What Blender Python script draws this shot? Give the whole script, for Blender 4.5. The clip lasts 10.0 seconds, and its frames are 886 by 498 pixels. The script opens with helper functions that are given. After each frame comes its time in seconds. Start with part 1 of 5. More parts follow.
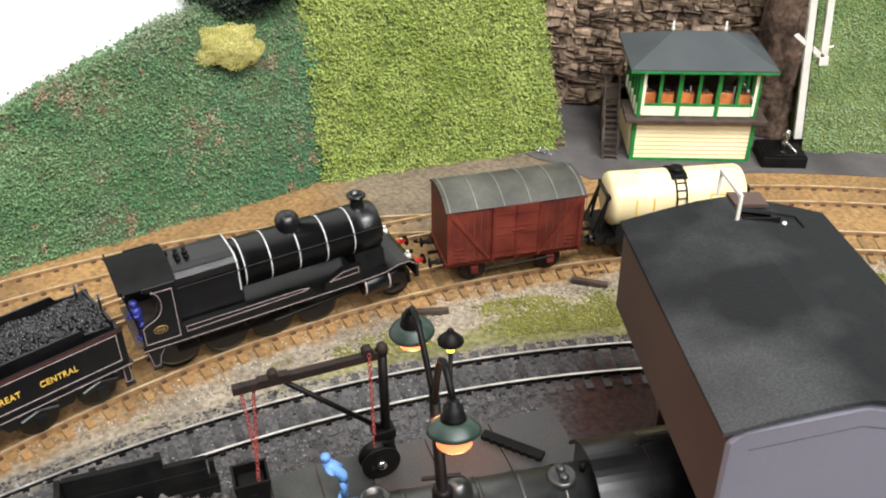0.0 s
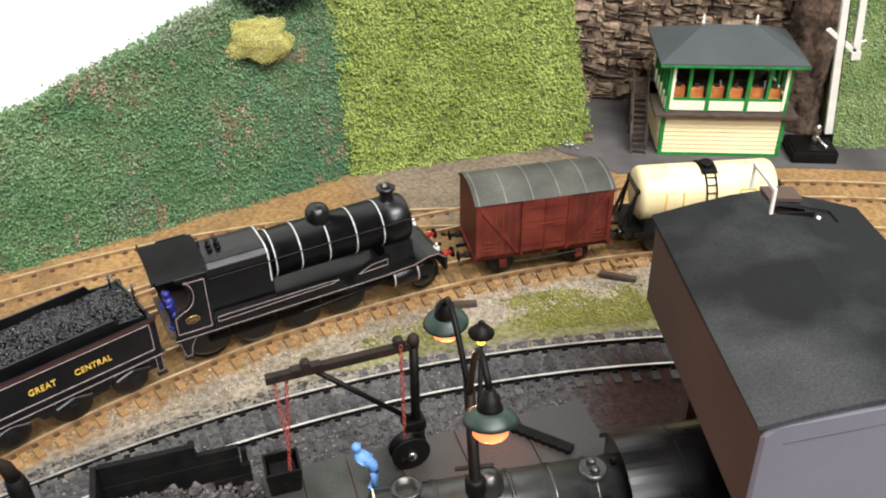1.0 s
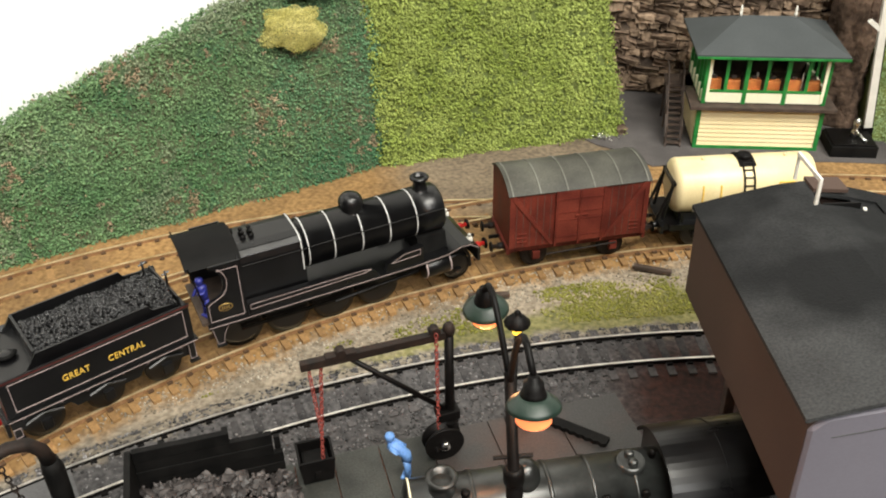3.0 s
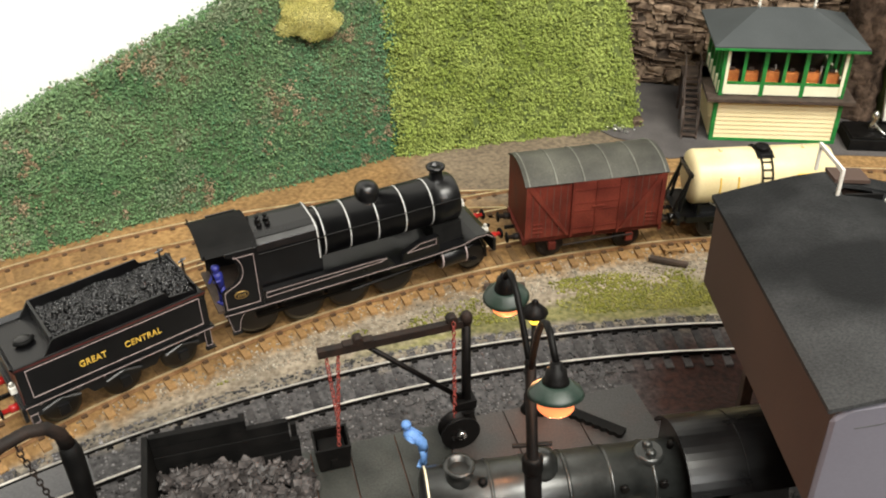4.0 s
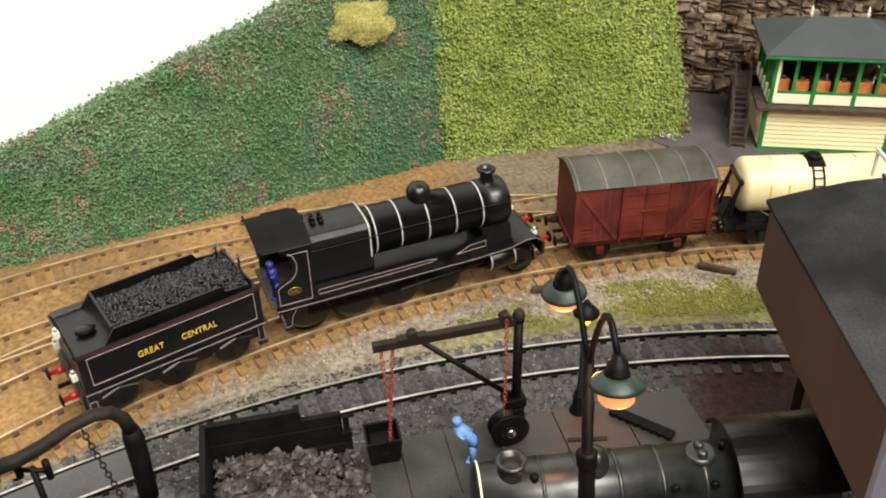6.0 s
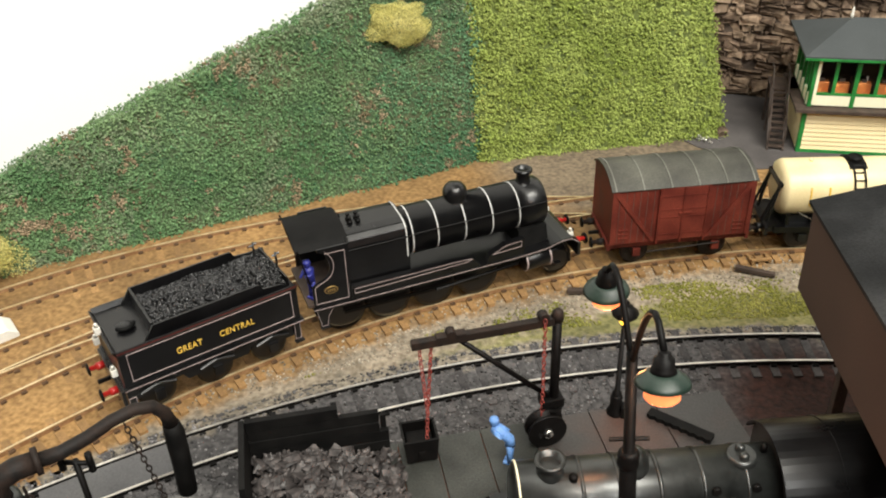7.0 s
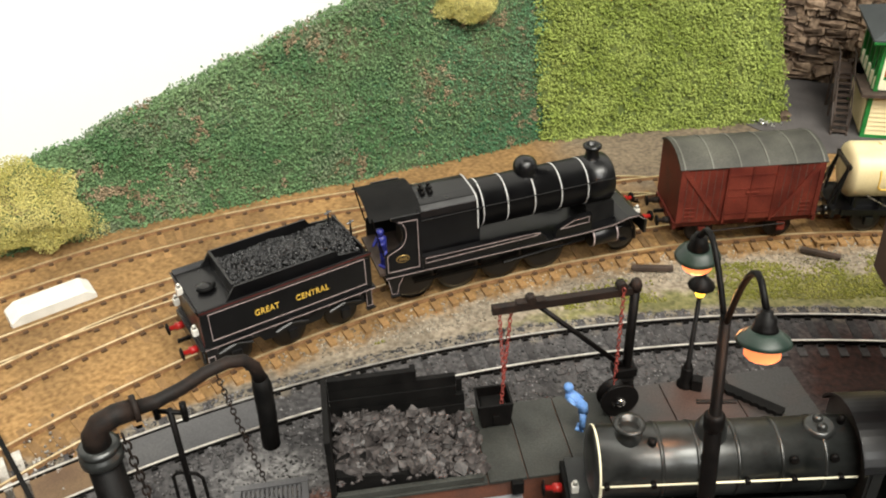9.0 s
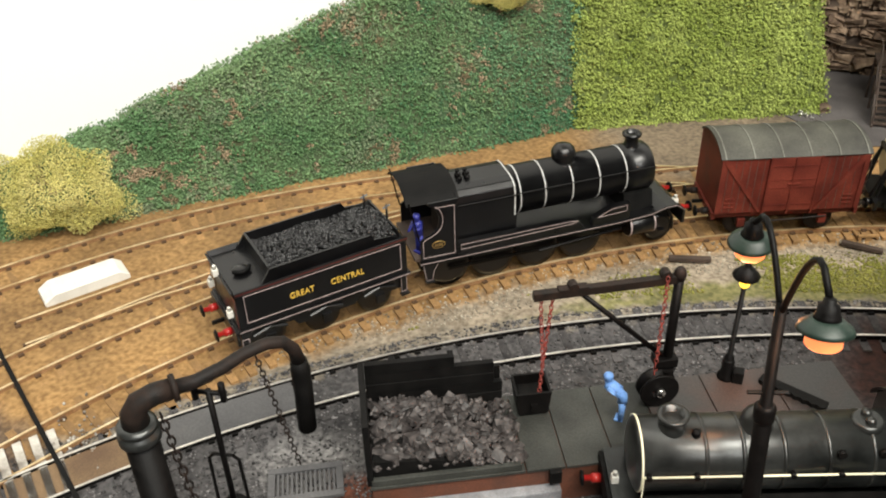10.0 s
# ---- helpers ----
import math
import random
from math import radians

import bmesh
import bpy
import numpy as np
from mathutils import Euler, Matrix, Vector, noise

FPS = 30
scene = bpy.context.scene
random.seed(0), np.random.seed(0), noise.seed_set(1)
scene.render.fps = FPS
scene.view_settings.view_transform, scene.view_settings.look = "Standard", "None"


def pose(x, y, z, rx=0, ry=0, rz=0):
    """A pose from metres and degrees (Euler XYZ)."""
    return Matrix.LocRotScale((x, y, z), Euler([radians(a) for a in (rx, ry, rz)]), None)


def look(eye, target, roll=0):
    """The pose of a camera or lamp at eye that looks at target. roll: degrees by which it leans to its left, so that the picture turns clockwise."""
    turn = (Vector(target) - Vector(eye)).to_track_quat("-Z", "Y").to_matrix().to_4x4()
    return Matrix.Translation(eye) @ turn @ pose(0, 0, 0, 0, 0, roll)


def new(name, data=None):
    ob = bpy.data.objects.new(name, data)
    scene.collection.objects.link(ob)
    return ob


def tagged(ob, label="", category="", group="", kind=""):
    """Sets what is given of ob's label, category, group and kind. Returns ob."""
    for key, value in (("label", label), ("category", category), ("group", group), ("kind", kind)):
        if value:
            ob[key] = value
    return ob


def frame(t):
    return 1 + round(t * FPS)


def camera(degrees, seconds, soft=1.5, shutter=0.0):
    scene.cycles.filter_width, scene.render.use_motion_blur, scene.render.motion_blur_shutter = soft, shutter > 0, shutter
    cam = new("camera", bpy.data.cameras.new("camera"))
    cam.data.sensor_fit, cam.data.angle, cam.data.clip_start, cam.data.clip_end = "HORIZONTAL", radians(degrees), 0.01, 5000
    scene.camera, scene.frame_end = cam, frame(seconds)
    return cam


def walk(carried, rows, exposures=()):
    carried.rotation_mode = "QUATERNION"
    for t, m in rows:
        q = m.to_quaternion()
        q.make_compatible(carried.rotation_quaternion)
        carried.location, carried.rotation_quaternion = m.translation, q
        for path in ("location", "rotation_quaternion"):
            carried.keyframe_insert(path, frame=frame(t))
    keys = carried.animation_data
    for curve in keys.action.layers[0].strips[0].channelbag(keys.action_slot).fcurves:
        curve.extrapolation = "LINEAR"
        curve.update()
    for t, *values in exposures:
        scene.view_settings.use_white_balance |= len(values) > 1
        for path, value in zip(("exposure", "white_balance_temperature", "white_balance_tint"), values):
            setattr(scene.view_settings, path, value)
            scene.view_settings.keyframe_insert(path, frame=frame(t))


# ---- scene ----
cam = camera(52.2, 10.0, soft=2.0)
PATH = [
    (0, (0.0954, -0.4592, 0.2625), (0.0769, -0.2879, 0.1460), -0.10),
    (0.5, (0.0941, -0.4593, 0.2620), (0.0734, -0.2888, 0.1445), -0.30),
    (1, (0.0920, -0.4610, 0.2623), (0.0688, -0.2909, 0.1449), -0.60),
    (1.5, (0.0903, -0.4622, 0.2620), (0.0650, -0.2921, 0.1448), -0.80),
    (2, (0.0891, -0.4619, 0.2604), (0.0622, -0.2917, 0.1437), -1.00),
    (3.5, (0.0862, -0.4600, 0.2569), (0.0569, -0.2917, 0.1381), -1.00),
    (4, (0.0848, -0.4611, 0.2560), (0.0543, -0.2934, 0.1370), -1.00),
    (4.5, (0.0852, -0.4632, 0.2563), (0.0534, -0.2957, 0.1371), -0.90),
    (5, (0.0844, -0.4650, 0.2556), (0.0513, -0.2970, 0.1375), -1.00),
    (5.5, (0.0822, -0.4666, 0.2558), (0.0468, -0.2987, 0.1383), -1.10),
    (7, (0.0760, -0.4699, 0.2534), (0.0312, -0.3031, 0.1376), -2.10),
    (7.5, (0.0755, -0.4707, 0.2542), (0.0289, -0.3049, 0.1376), -2.30),
    (8, (0.0706, -0.4751, 0.2525), (0.0225, -0.3097, 0.1360), -2.30),
    (8.5, (0.0659, -0.4785, 0.2519), (0.0160, -0.3141, 0.1347), -2.20),
    (9, (0.0621, -0.4831, 0.2512), (0.0108, -0.3195, 0.1335), -2.00),
    (9.5, (0.0575, -0.4834, 0.2486), (0.0040, -0.3210, 0.1300), -1.90),
    (10, (0.0544, -0.4835, 0.2470), (-0.0007, -0.3221, 0.1279), -1.80),
]
EXPOSURES = [(0, 0.3, 6000, 12), (1.2, 0.26, 6050, 12), (2.0, 0.06, 6500, 10), (10, 0.03, 6500, 10)]
walk(cam, [(t, look(eye, target, roll)) for t, eye, target, roll in PATH], EXPOSURES)

# ---- light: a closed room with three ceiling tubes, the strongest to the east ----
world = bpy.data.worlds.new("room_air")
scene.world = world
world.use_nodes = True
world.node_tree.nodes["Background"].inputs[0].default_value = (1.0, 0.96, 0.9, 1)
world.node_tree.nodes["Background"].inputs[1].default_value = 0.06


def area_lamp(name, eye, target, sx, sy, watts, colour):
    data = bpy.data.lights.new(name, "AREA")
    data.shape, data.size, data.size_y, data.energy, data.color = "RECTANGLE", sx, sy, watts, colour
    ob = new(name, data)
    ob.matrix_world = look(eye, target)
    return ob


area_lamp("ceiling_tube_lamp", (0.6, -0.8, 1.4), (0.0, -0.05, 0.05), 1.3, 0.3, 44, (1.0, 0.968, 0.87))
area_lamp("ceiling_tube_lamp", (-0.5, -0.3, 1.4), (-0.15, -0.05, 0), 1.2, 0.3, 6, (1.0, 0.968, 0.87))
area_lamp("ceiling_tube_lamp", (0.95, -1.8, 1.4), (0.05, -0.1, 0.05), 1.3, 0.3, 24, (0.98, 0.972, 0.93))

# ---- materials ----


def mat(name, c1, c2, scale=300.0, rough=0.6, metal=0.0, bump=0.3, fine=1500.0, spec=0.5, grain=0.18, spread=(0.35, 0.65), vary=0.0, island=0.0, dist=0.0004, coat=0.0):
    m = bpy.data.materials.new(name)
    m.use_nodes = True
    nt = m.node_tree
    N, L = nt.nodes, nt.links
    bsdf = N["Principled BSDF"]
    co = N.new("ShaderNodeTexCoord")
    n1 = N.new("ShaderNodeTexNoise")
    n1.inputs["Scale"].default_value, n1.inputs["Detail"].default_value = scale, 5
    n2 = N.new("ShaderNodeTexNoise")
    n2.inputs["Scale"].default_value, n2.inputs["Detail"].default_value = fine, 3
    L.new(co.outputs["Object"], n1.inputs["Vector"])
    L.new(co.outputs["Object"], n2.inputs["Vector"])
    ramp = N.new("ShaderNodeValToRGB")
    ramp.color_ramp.elements[0].position, ramp.color_ramp.elements[1].position = spread
    ramp.color_ramp.elements[0].color, ramp.color_ramp.elements[1].color = (*c1, 1), (*c2, 1)
    L.new(n1.outputs["Fac"], ramp.inputs["Fac"])
    hsv = N.new("ShaderNodeHueSaturation")
    L.new(ramp.outputs["Color"], hsv.inputs["Color"])
    mr = N.new("ShaderNodeMapRange")
    mr.inputs["From Min"].default_value, mr.inputs["From Max"].default_value = 0.3, 0.7
    mr.inputs["To Min"].default_value, mr.inputs["To Max"].default_value = 1 - grain, 1 + grain
    L.new(n2.outputs["Fac"], mr.inputs["Value"])
    value = mr.outputs["Result"]
    for amount, kind, sock in ((vary, "ShaderNodeObjectInfo", "Random"), (island, "ShaderNodeNewGeometry", "Random Per Island")):
        if amount:
            info = N.new(kind)
            r = N.new("ShaderNodeMapRange")
            r.inputs["To Min"].default_value, r.inputs["To Max"].default_value = 1 - amount, 1 + amount
            L.new(info.outputs[sock], r.inputs["Value"])
            mul = N.new("ShaderNodeMath")
            mul.operation = "MULTIPLY"
            L.new(value, mul.inputs[0])
            L.new(r.outputs["Result"], mul.inputs[1])
            value = mul.outputs[0]
    L.new(value, hsv.inputs["Value"])
    L.new(hsv.outputs["Color"], bsdf.inputs["Base Color"])
    rr = N.new("ShaderNodeMapRange")
    rr.inputs["To Min"].default_value, rr.inputs["To Max"].default_value = max(0.03, rough - 0.12), min(1, rough + 0.12)
    L.new(n1.outputs["Fac"], rr.inputs["Value"])
    L.new(rr.outputs["Result"], bsdf.inputs["Roughness"])
    bsdf.inputs["Metallic"].default_value = metal
    bsdf.inputs["Specular IOR Level"].default_value = spec
    bsdf.inputs["Coat Weight"].default_value = coat
    if bump:
        b = N.new("ShaderNodeBump")
        b.inputs["Strength"].default_value, b.inputs["Distance"].default_value = bump, dist
        L.new(n2.outputs["Fac"], b.inputs["Height"])
        L.new(b.outputs["Normal"], bsdf.inputs["Normal"])
    return m


def glow(name, colour, strength):
    m = bpy.data.materials.new(name)
    m.use_nodes = True
    b = m.node_tree.nodes["Principled BSDF"]
    b.inputs["Base Color"].default_value = (*colour, 1)
    b.inputs["Emission Color"].default_value = (*colour, 1)
    b.inputs["Emission Strength"].default_value = strength
    return m


BLACK = mat("satin_black_paint", (0.002, 0.002, 0.0024), (0.004, 0.004, 0.0045), 120, 0.32, bump=0.04, spec=0.5)
SOOT = mat("matt_black_paint", (0.003, 0.003, 0.003), (0.007, 0.0067, 0.0064), 150, 0.65, bump=0.1, spec=0.12)
GLOSS = mat("oily_black_metal", (0.01, 0.0112, 0.0108), (0.04, 0.043, 0.0415), 60, 0.32, 0.45, bump=0.12, fine=700, dist=0.0002, spec=1.0)
IRON = mat("black_iron", (0.00198, 0.00176, 0.00176), (0.00484, 0.00418, 0.00396), 300, 0.5, bump=0.2, spec=0.14)
RUSTIRON = mat("rusty_dark_iron", (0.0066, 0.00528, 0.00462), (0.0198, 0.01155, 0.00825), 250, 0.65, bump=0.3, spec=0.25)
LINE = mat("pale_lining_paint", (0.3, 0.23, 0.22), (0.42, 0.34, 0.33), 400, 0.5, bump=0)
BAND = mat("white_boiler_band", (0.42, 0.42, 0.41), (0.62, 0.62, 0.6), 500, 0.45, bump=0)
REDLINE = mat("red_lining_paint", (0.09, 0.012, 0.012), (0.13, 0.02, 0.018), 400, 0.5, bump=0)
GOLD = mat("gold_letter_paint", (0.62, 0.38, 0.05), (0.75, 0.5, 0.1), 500, 0.45, bump=0)
BRASS = mat("brass", (0.7, 0.45, 0.15), (0.8, 0.55, 0.2), 500, 0.35, 0.9, 0.05)
RED = mat("red_paint", (0.3, 0.011, 0.011), (0.4, 0.022, 0.016), 300, 0.35, bump=0.05)
WORNWHITE = mat("worn_white_paint", (0.12, 0.1, 0.08), (0.5, 0.47, 0.42), 120, 0.7, bump=0.2)
WHITE = mat("white_paint", (0.62, 0.6, 0.54), (0.72, 0.7, 0.64), 120, 0.5, bump=0.05, grain=0.05)
STEEL = mat("bright_steel", (0.55, 0.54, 0.52), (0.7, 0.69, 0.66), 400, 0.28, 1.0, 0.05)
RAILTOP = mat("worn_rail_steel", (0.5, 0.36, 0.19), (0.8, 0.66, 0.42), 120, 0.38, 0.6, 0.05)
RAILBRIGHT = mat("polished_rail_steel", (0.45, 0.42, 0.38), (0.78, 0.75, 0.69), 90, 0.35, 0.7, 0.05)
RAILSIDE = mat("rusty_rail_side", (0.2, 0.1, 0.04), (0.3, 0.17, 0.08), 300, 0.7, bump=0.2)
SLEEPER = mat("earth_brown_sleeper", (0.17, 0.095, 0.035), (0.28, 0.16, 0.062), 180, 0.85, bump=0.4, vary=0.25)
CHAIR = mat("dark_rust_chair", (0.05, 0.026, 0.012), (0.1, 0.052, 0.022), 300, 0.8, bump=0.2)
SLEEPER2 = mat("sooty_sleeper", (0.03, 0.029, 0.03), (0.08, 0.075, 0.075), 180, 0.85, bump=0.5, vary=0.25, spec=0.2)
COAL = mat("coal", (0.022, 0.02, 0.02), (0.085, 0.075, 0.072), 260, 0.5, bump=0.35, fine=900, vary=0.45, island=0.3, spec=0.35)
COALFINE = mat("shiny_fine_coal", (0.012, 0.012, 0.013), (0.035, 0.035, 0.036), 400, 0.28, bump=0.4, island=0.4)
VANRED = mat("weathered_bauxite_red", (0.062, 0.0085, 0.0055), (0.135, 0.0215, 0.012), 70, 0.6, bump=0.15, grain=0.25, spec=0.3)
VANRED2 = mat("faded_bauxite_red", (0.085, 0.0125, 0.008), (0.15, 0.027, 0.0155), 70, 0.6, bump=0.15, grain=0.2, spec=0.3)
VANROOF = mat("weathered_grey_roof", (0.02, 0.019, 0.015), (0.085, 0.084, 0.066), 38, 0.65, bump=0.25, grain=0.25)
CREAM = mat("cream_tank_paint", (0.64, 0.52, 0.28), (0.74, 0.63, 0.38), 50, 0.4, bump=0.03, grain=0.05)
CREAMBOARD = mat("cream_weatherboard", (0.78, 0.64, 0.36), (0.84, 0.7, 0.42), 30, 0.6, bump=0.03, grain=0.04)
CREAMTRIM = mat("pale_cream_trim", (0.8, 0.77, 0.56), (0.86, 0.83, 0.63), 60, 0.5, bump=0, grain=0.04)
GREENP = mat("signal_green_paint", (0.01, 0.14, 0.025), (0.02, 0.22, 0.045), 200, 0.45, bump=0.05)
SLATE = mat("slate_grey_roof", (0.05, 0.056, 0.058), (0.066, 0.073, 0.075), 30, 0.8, bump=0.05, grain=0.08, spec=0.25)
WOODDARK = mat("dark_brown_wood", (0.03375, 0.0225, 0.0165), (0.0675, 0.045, 0.03375), 250, 0.7, bump=0.2)
ORANGE = mat("orange_cabinet_wood", (0.4, 0.12, 0.03), (0.55, 0.19, 0.05), 300, 0.5, bump=0.1)
TOWERWALL = mat("brown_painted_wall", (0.052, 0.032, 0.025), (0.07, 0.044, 0.034), 25, 0.7, bump=0.06, grain=0.08, spec=0.3)
# the cool light on the tower's near end is put into this lilac
TOWEREND = mat("grey_lilac_lit_end", (0.13, 0.122, 0.148), (0.16, 0.152, 0.18), 12, 0.6, bump=0, grain=0.03, spec=0.3)
FELT = mat("black_roofing_felt", (0.006, 0.0065, 0.007), (0.04, 0.041, 0.042), 17, 0.9, bump=0.7, fine=1400, spec=0.25, grain=0.3, spread=(0.44, 0.62))
LAMPGREEN = mat("dark_green_enamel", (0.00768, 0.0192, 0.01408), (0.016, 0.032, 0.02304), 200, 0.45, bump=0.05)
DECK = mat("oily_concrete_deck", (0.012, 0.0135, 0.012), (0.045, 0.047, 0.042), 40, 0.45, bump=0.3, spec=0.3, grain=0.3)
DECKWALL = mat("rusty_dark_stage_wall", (0.03, 0.02, 0.016), (0.12, 0.04, 0.02), 40, 0.7, bump=0.3)
BLUE = mat("blue_overalls", (0.08, 0.2, 0.5), (0.14, 0.3, 0.62), 300, 0.6, bump=0.05)
NAVY = mat("deep_blue_overalls", (0.015, 0.02, 0.16), (0.03, 0.035, 0.24), 300, 0.5, bump=0.05)
# grey deck with reddish mottling, for the slabs at the far end
DECKRED = mat("red_mottled_deck", (0.032, 0.031, 0.03), (0.075, 0.034, 0.023), 24, 0.45, bump=0.3, spread=(0.5, 0.8), grain=0.35)
RIB = mat("pale_roof_rib", (0.096, 0.096, 0.078), (0.168, 0.168, 0.144), 90, 0.75, bump=0.1)
GREYBOARD = mat("grey_infill_board", (0.063, 0.0616, 0.0644), (0.091, 0.0896, 0.091), 40, 0.7, bump=0.1)
BROWNBOARD = mat("brown_infill_board", (0.09, 0.05, 0.025), (0.16, 0.1, 0.05), 60, 0.7, bump=0.2)
ROCK = mat("brown_stone", (0.06, 0.039, 0.028), (0.29, 0.21, 0.145), 75, 0.9, bump=0.7, fine=420, vary=0.4, dist=0.0012, spec=0.2, grain=0.28)
OUTCROP = mat("dark_brown_rock", (0.028, 0.018, 0.013), (0.15, 0.1, 0.072), 60, 0.9, bump=0.9, fine=300, dist=0.002, spec=0.2, grain=0.4)
GRASSMAT = mat("soft_green_grass_mat", (0.19, 0.29, 0.12), (0.29, 0.37, 0.19), 30, 0.95, bump=0.1, island=0.2, grain=0.12, spec=0.15)
ASHGREY = mat("pale_ash_grey", (0.07, 0.07, 0.075), (0.3, 0.31, 0.33), 60, 0.6, bump=0.3)
ROCKDARK = mat("dark_mortar", (0.045, 0.032, 0.024), (0.11, 0.08, 0.058), 80, 0.9, bump=0.6)
TARMAC = mat("dark_grey_tarmac", (0.045, 0.04, 0.04), (0.1, 0.09, 0.087), 28, 0.85, bump=0.4, grain=0.25)
# brown-green body, darkened so the gaps between clumps carry their shade in its colour
HILLBASE = mat("brown_green_gap_shade", (0.035, 0.075, 0.032), (0.08, 0.085, 0.042), 35, 0.95, bump=0.6)
HILLGREEN = mat("dark_green_foam_foliage", (0.1, 0.195, 0.085), (0.2, 0.295, 0.145), 26, 0.95, bump=0.1, island=0.36, grain=0.12, spec=0.15)
HILLTEAL = mat("blue_green_foam_foliage", (0.068, 0.17, 0.085), (0.145, 0.26, 0.135), 26, 0.95, bump=0.1, island=0.36, grain=0.12, spec=0.15)
HILLPALE = mat("pale_dry_foam_foliage", (0.15, 0.21, 0.12), (0.25, 0.29, 0.18), 30, 0.95, bump=0.1, island=0.22, grain=0.12, spec=0.15)
HILLBROWN = mat("reddish_brown_scatter", (0.17, 0.135, 0.075), (0.4, 0.3, 0.2), 60, 0.95, bump=0.2, island=0.4, spec=0.15)
HEDGE = mat("bright_green_foam_foliage", (0.225, 0.285, 0.062), (0.335, 0.395, 0.112), 40, 0.95, bump=0.1, island=0.32, grain=0.12, spec=0.15)
# hedge body painted dark to stand for shade between the foam clumps
HEDGEBASE = mat("deep_green_gap_shade", (0.07, 0.095, 0.02), (0.12, 0.145, 0.035), 60, 0.95, bump=0.5)
YELLOWBUSH = mat("yellow_green_lichen", (0.5, 0.46, 0.13), (0.68, 0.62, 0.24), 60, 0.95, bump=0.3, island=0.3)
TREEDARK = mat("dark_tree_foliage", (0.012, 0.02, 0.014), (0.03, 0.045, 0.03), 90, 0.95, bump=0.3, island=0.5)
TUFT = mat("olive_grass_tuft", (0.15, 0.155, 0.028), (0.27, 0.26, 0.07), 60, 0.95, bump=0.2, island=0.25, spec=0.15)
STONE1 = mat("pale_ballast_stone", (0.15, 0.125, 0.09), (0.4, 0.36, 0.29), 120, 0.85, bump=0.3, island=0.5)
STONE2 = mat("dark_cinder", (0.03, 0.029, 0.03), (0.17, 0.163, 0.163), 120, 0.7, bump=0.3, island=0.7, spec=0.3)
BACKWHITE = mat("white_backscene_paint", (0.88, 0.88, 0.87), (0.9, 0.9, 0.89), 10, 0.8, bump=0, grain=0.01)
ROOMWALL = mat("cream_room_wall", (0.14, 0.13, 0.115), (0.18, 0.167, 0.15), 3, 0.9, bump=0.05)
CHAINRED = mat("rusty_red_chain", (0.17, 0.027, 0.02), (0.3, 0.052, 0.038), 300, 0.6, bump=0.2)
GLASS = bpy.data.materials.new("clear_window_glass")
GLASS.use_nodes = True
GLASS.node_tree.nodes["Principled BSDF"].inputs["Transmission Weight"].default_value = 1.0
GLASS.node_tree.nodes["Principled BSDF"].inputs["Roughness"].default_value = 0.02
GLASS.node_tree.nodes["Principled BSDF"].inputs["IOR"].default_value = 1.1
BULB = glow("orange_lamp_glow", (1.0, 0.27, 0.09), 1.15)
GASGLOW = glow("yellow_gas_glow", (1.0, 0.6, 0.05), 3.0)

# ---- mesh helpers, in millimetres ----
MM = 0.001


def part(name, bm, material, parent=None, label=""):
    """One mesh object from a bmesh in millimetres, under a thing or part."""
    bmesh.ops.recalc_face_normals(bm, faces=bm.faces)
    bmesh.ops.scale(bm, vec=(MM, MM, MM), verts=bm.verts)
    me = bpy.data.meshes.new(name)
    bm.to_mesh(me)
    bm.free()
    me.materials.append(material)
    ob = new(name, me)
    if parent is not None:
        ob.parent = parent
    if label:
        ob["label"] = label
    return ob


def thing(name, place, rz, label, category, group="", kind="", rx=0, ry=0):
    ob = new(name)
    ob.empty_display_size = 0.01
    ob.matrix_world = pose(place[0] * MM, place[1] * MM, place[2] * MM, rx, ry, rz)
    return tagged(ob, label, category, group, kind)


def box(x0, x1, y0, y1, z0, z1, bevel=0.0, bm=None):
    b = bmesh.new()
    bmesh.ops.create_cube(b, size=1, matrix=Matrix.Translation(((x0 + x1) / 2, (y0 + y1) / 2, (z0 + z1) / 2)) @ Matrix.Diagonal((x1 - x0, y1 - y0, z1 - z0, 1)))
    if bevel:
        bmesh.ops.bevel(b, geom=b.edges[:], offset=bevel, segments=2, affect="EDGES", profile=0.6)
    return merge(bm, b)


def merge(bm, b):
    if bm is None:
        return b
    me = bpy.data.meshes.new("tmp")
    b.to_mesh(me)
    b.free()
    bm.from_mesh(me)
    bpy.data.meshes.remove(me)
    return bm


def smooth(bm):
    for f in bm.faces:
        f.smooth = True
    return bm


def tube(pts, r, n=10, bm=None, cap=True):
    """A round bar along points; r may be a list."""
    b = bmesh.new()
    pts = [Vector(p) for p in pts]
    rs = r if isinstance(r, (list, tuple)) else [r] * len(pts)
    rings, side = [], None
    for i, p in enumerate(pts):
        d = (pts[min(i + 1, len(pts) - 1)] - pts[max(i - 1, 0)]).normalized()
        if side is None:
            side = d.orthogonal().normalized()
        side = (side - d * side.dot(d)).normalized()
        up = d.cross(side)
        rings.append([b.verts.new(p + rs[i] * (math.cos(2 * math.pi * k / n) * side + math.sin(2 * math.pi * k / n) * up)) for k in range(n)])
    for a, c in zip(rings, rings[1:]):
        for k in range(n):
            f = b.faces.new((a[k], a[(k + 1) % n], c[(k + 1) % n], c[k]))
            f.smooth = n > 6
    if cap:
        b.faces.new(rings[0])
        b.faces.new(rings[-1])
    return merge(bm, b)


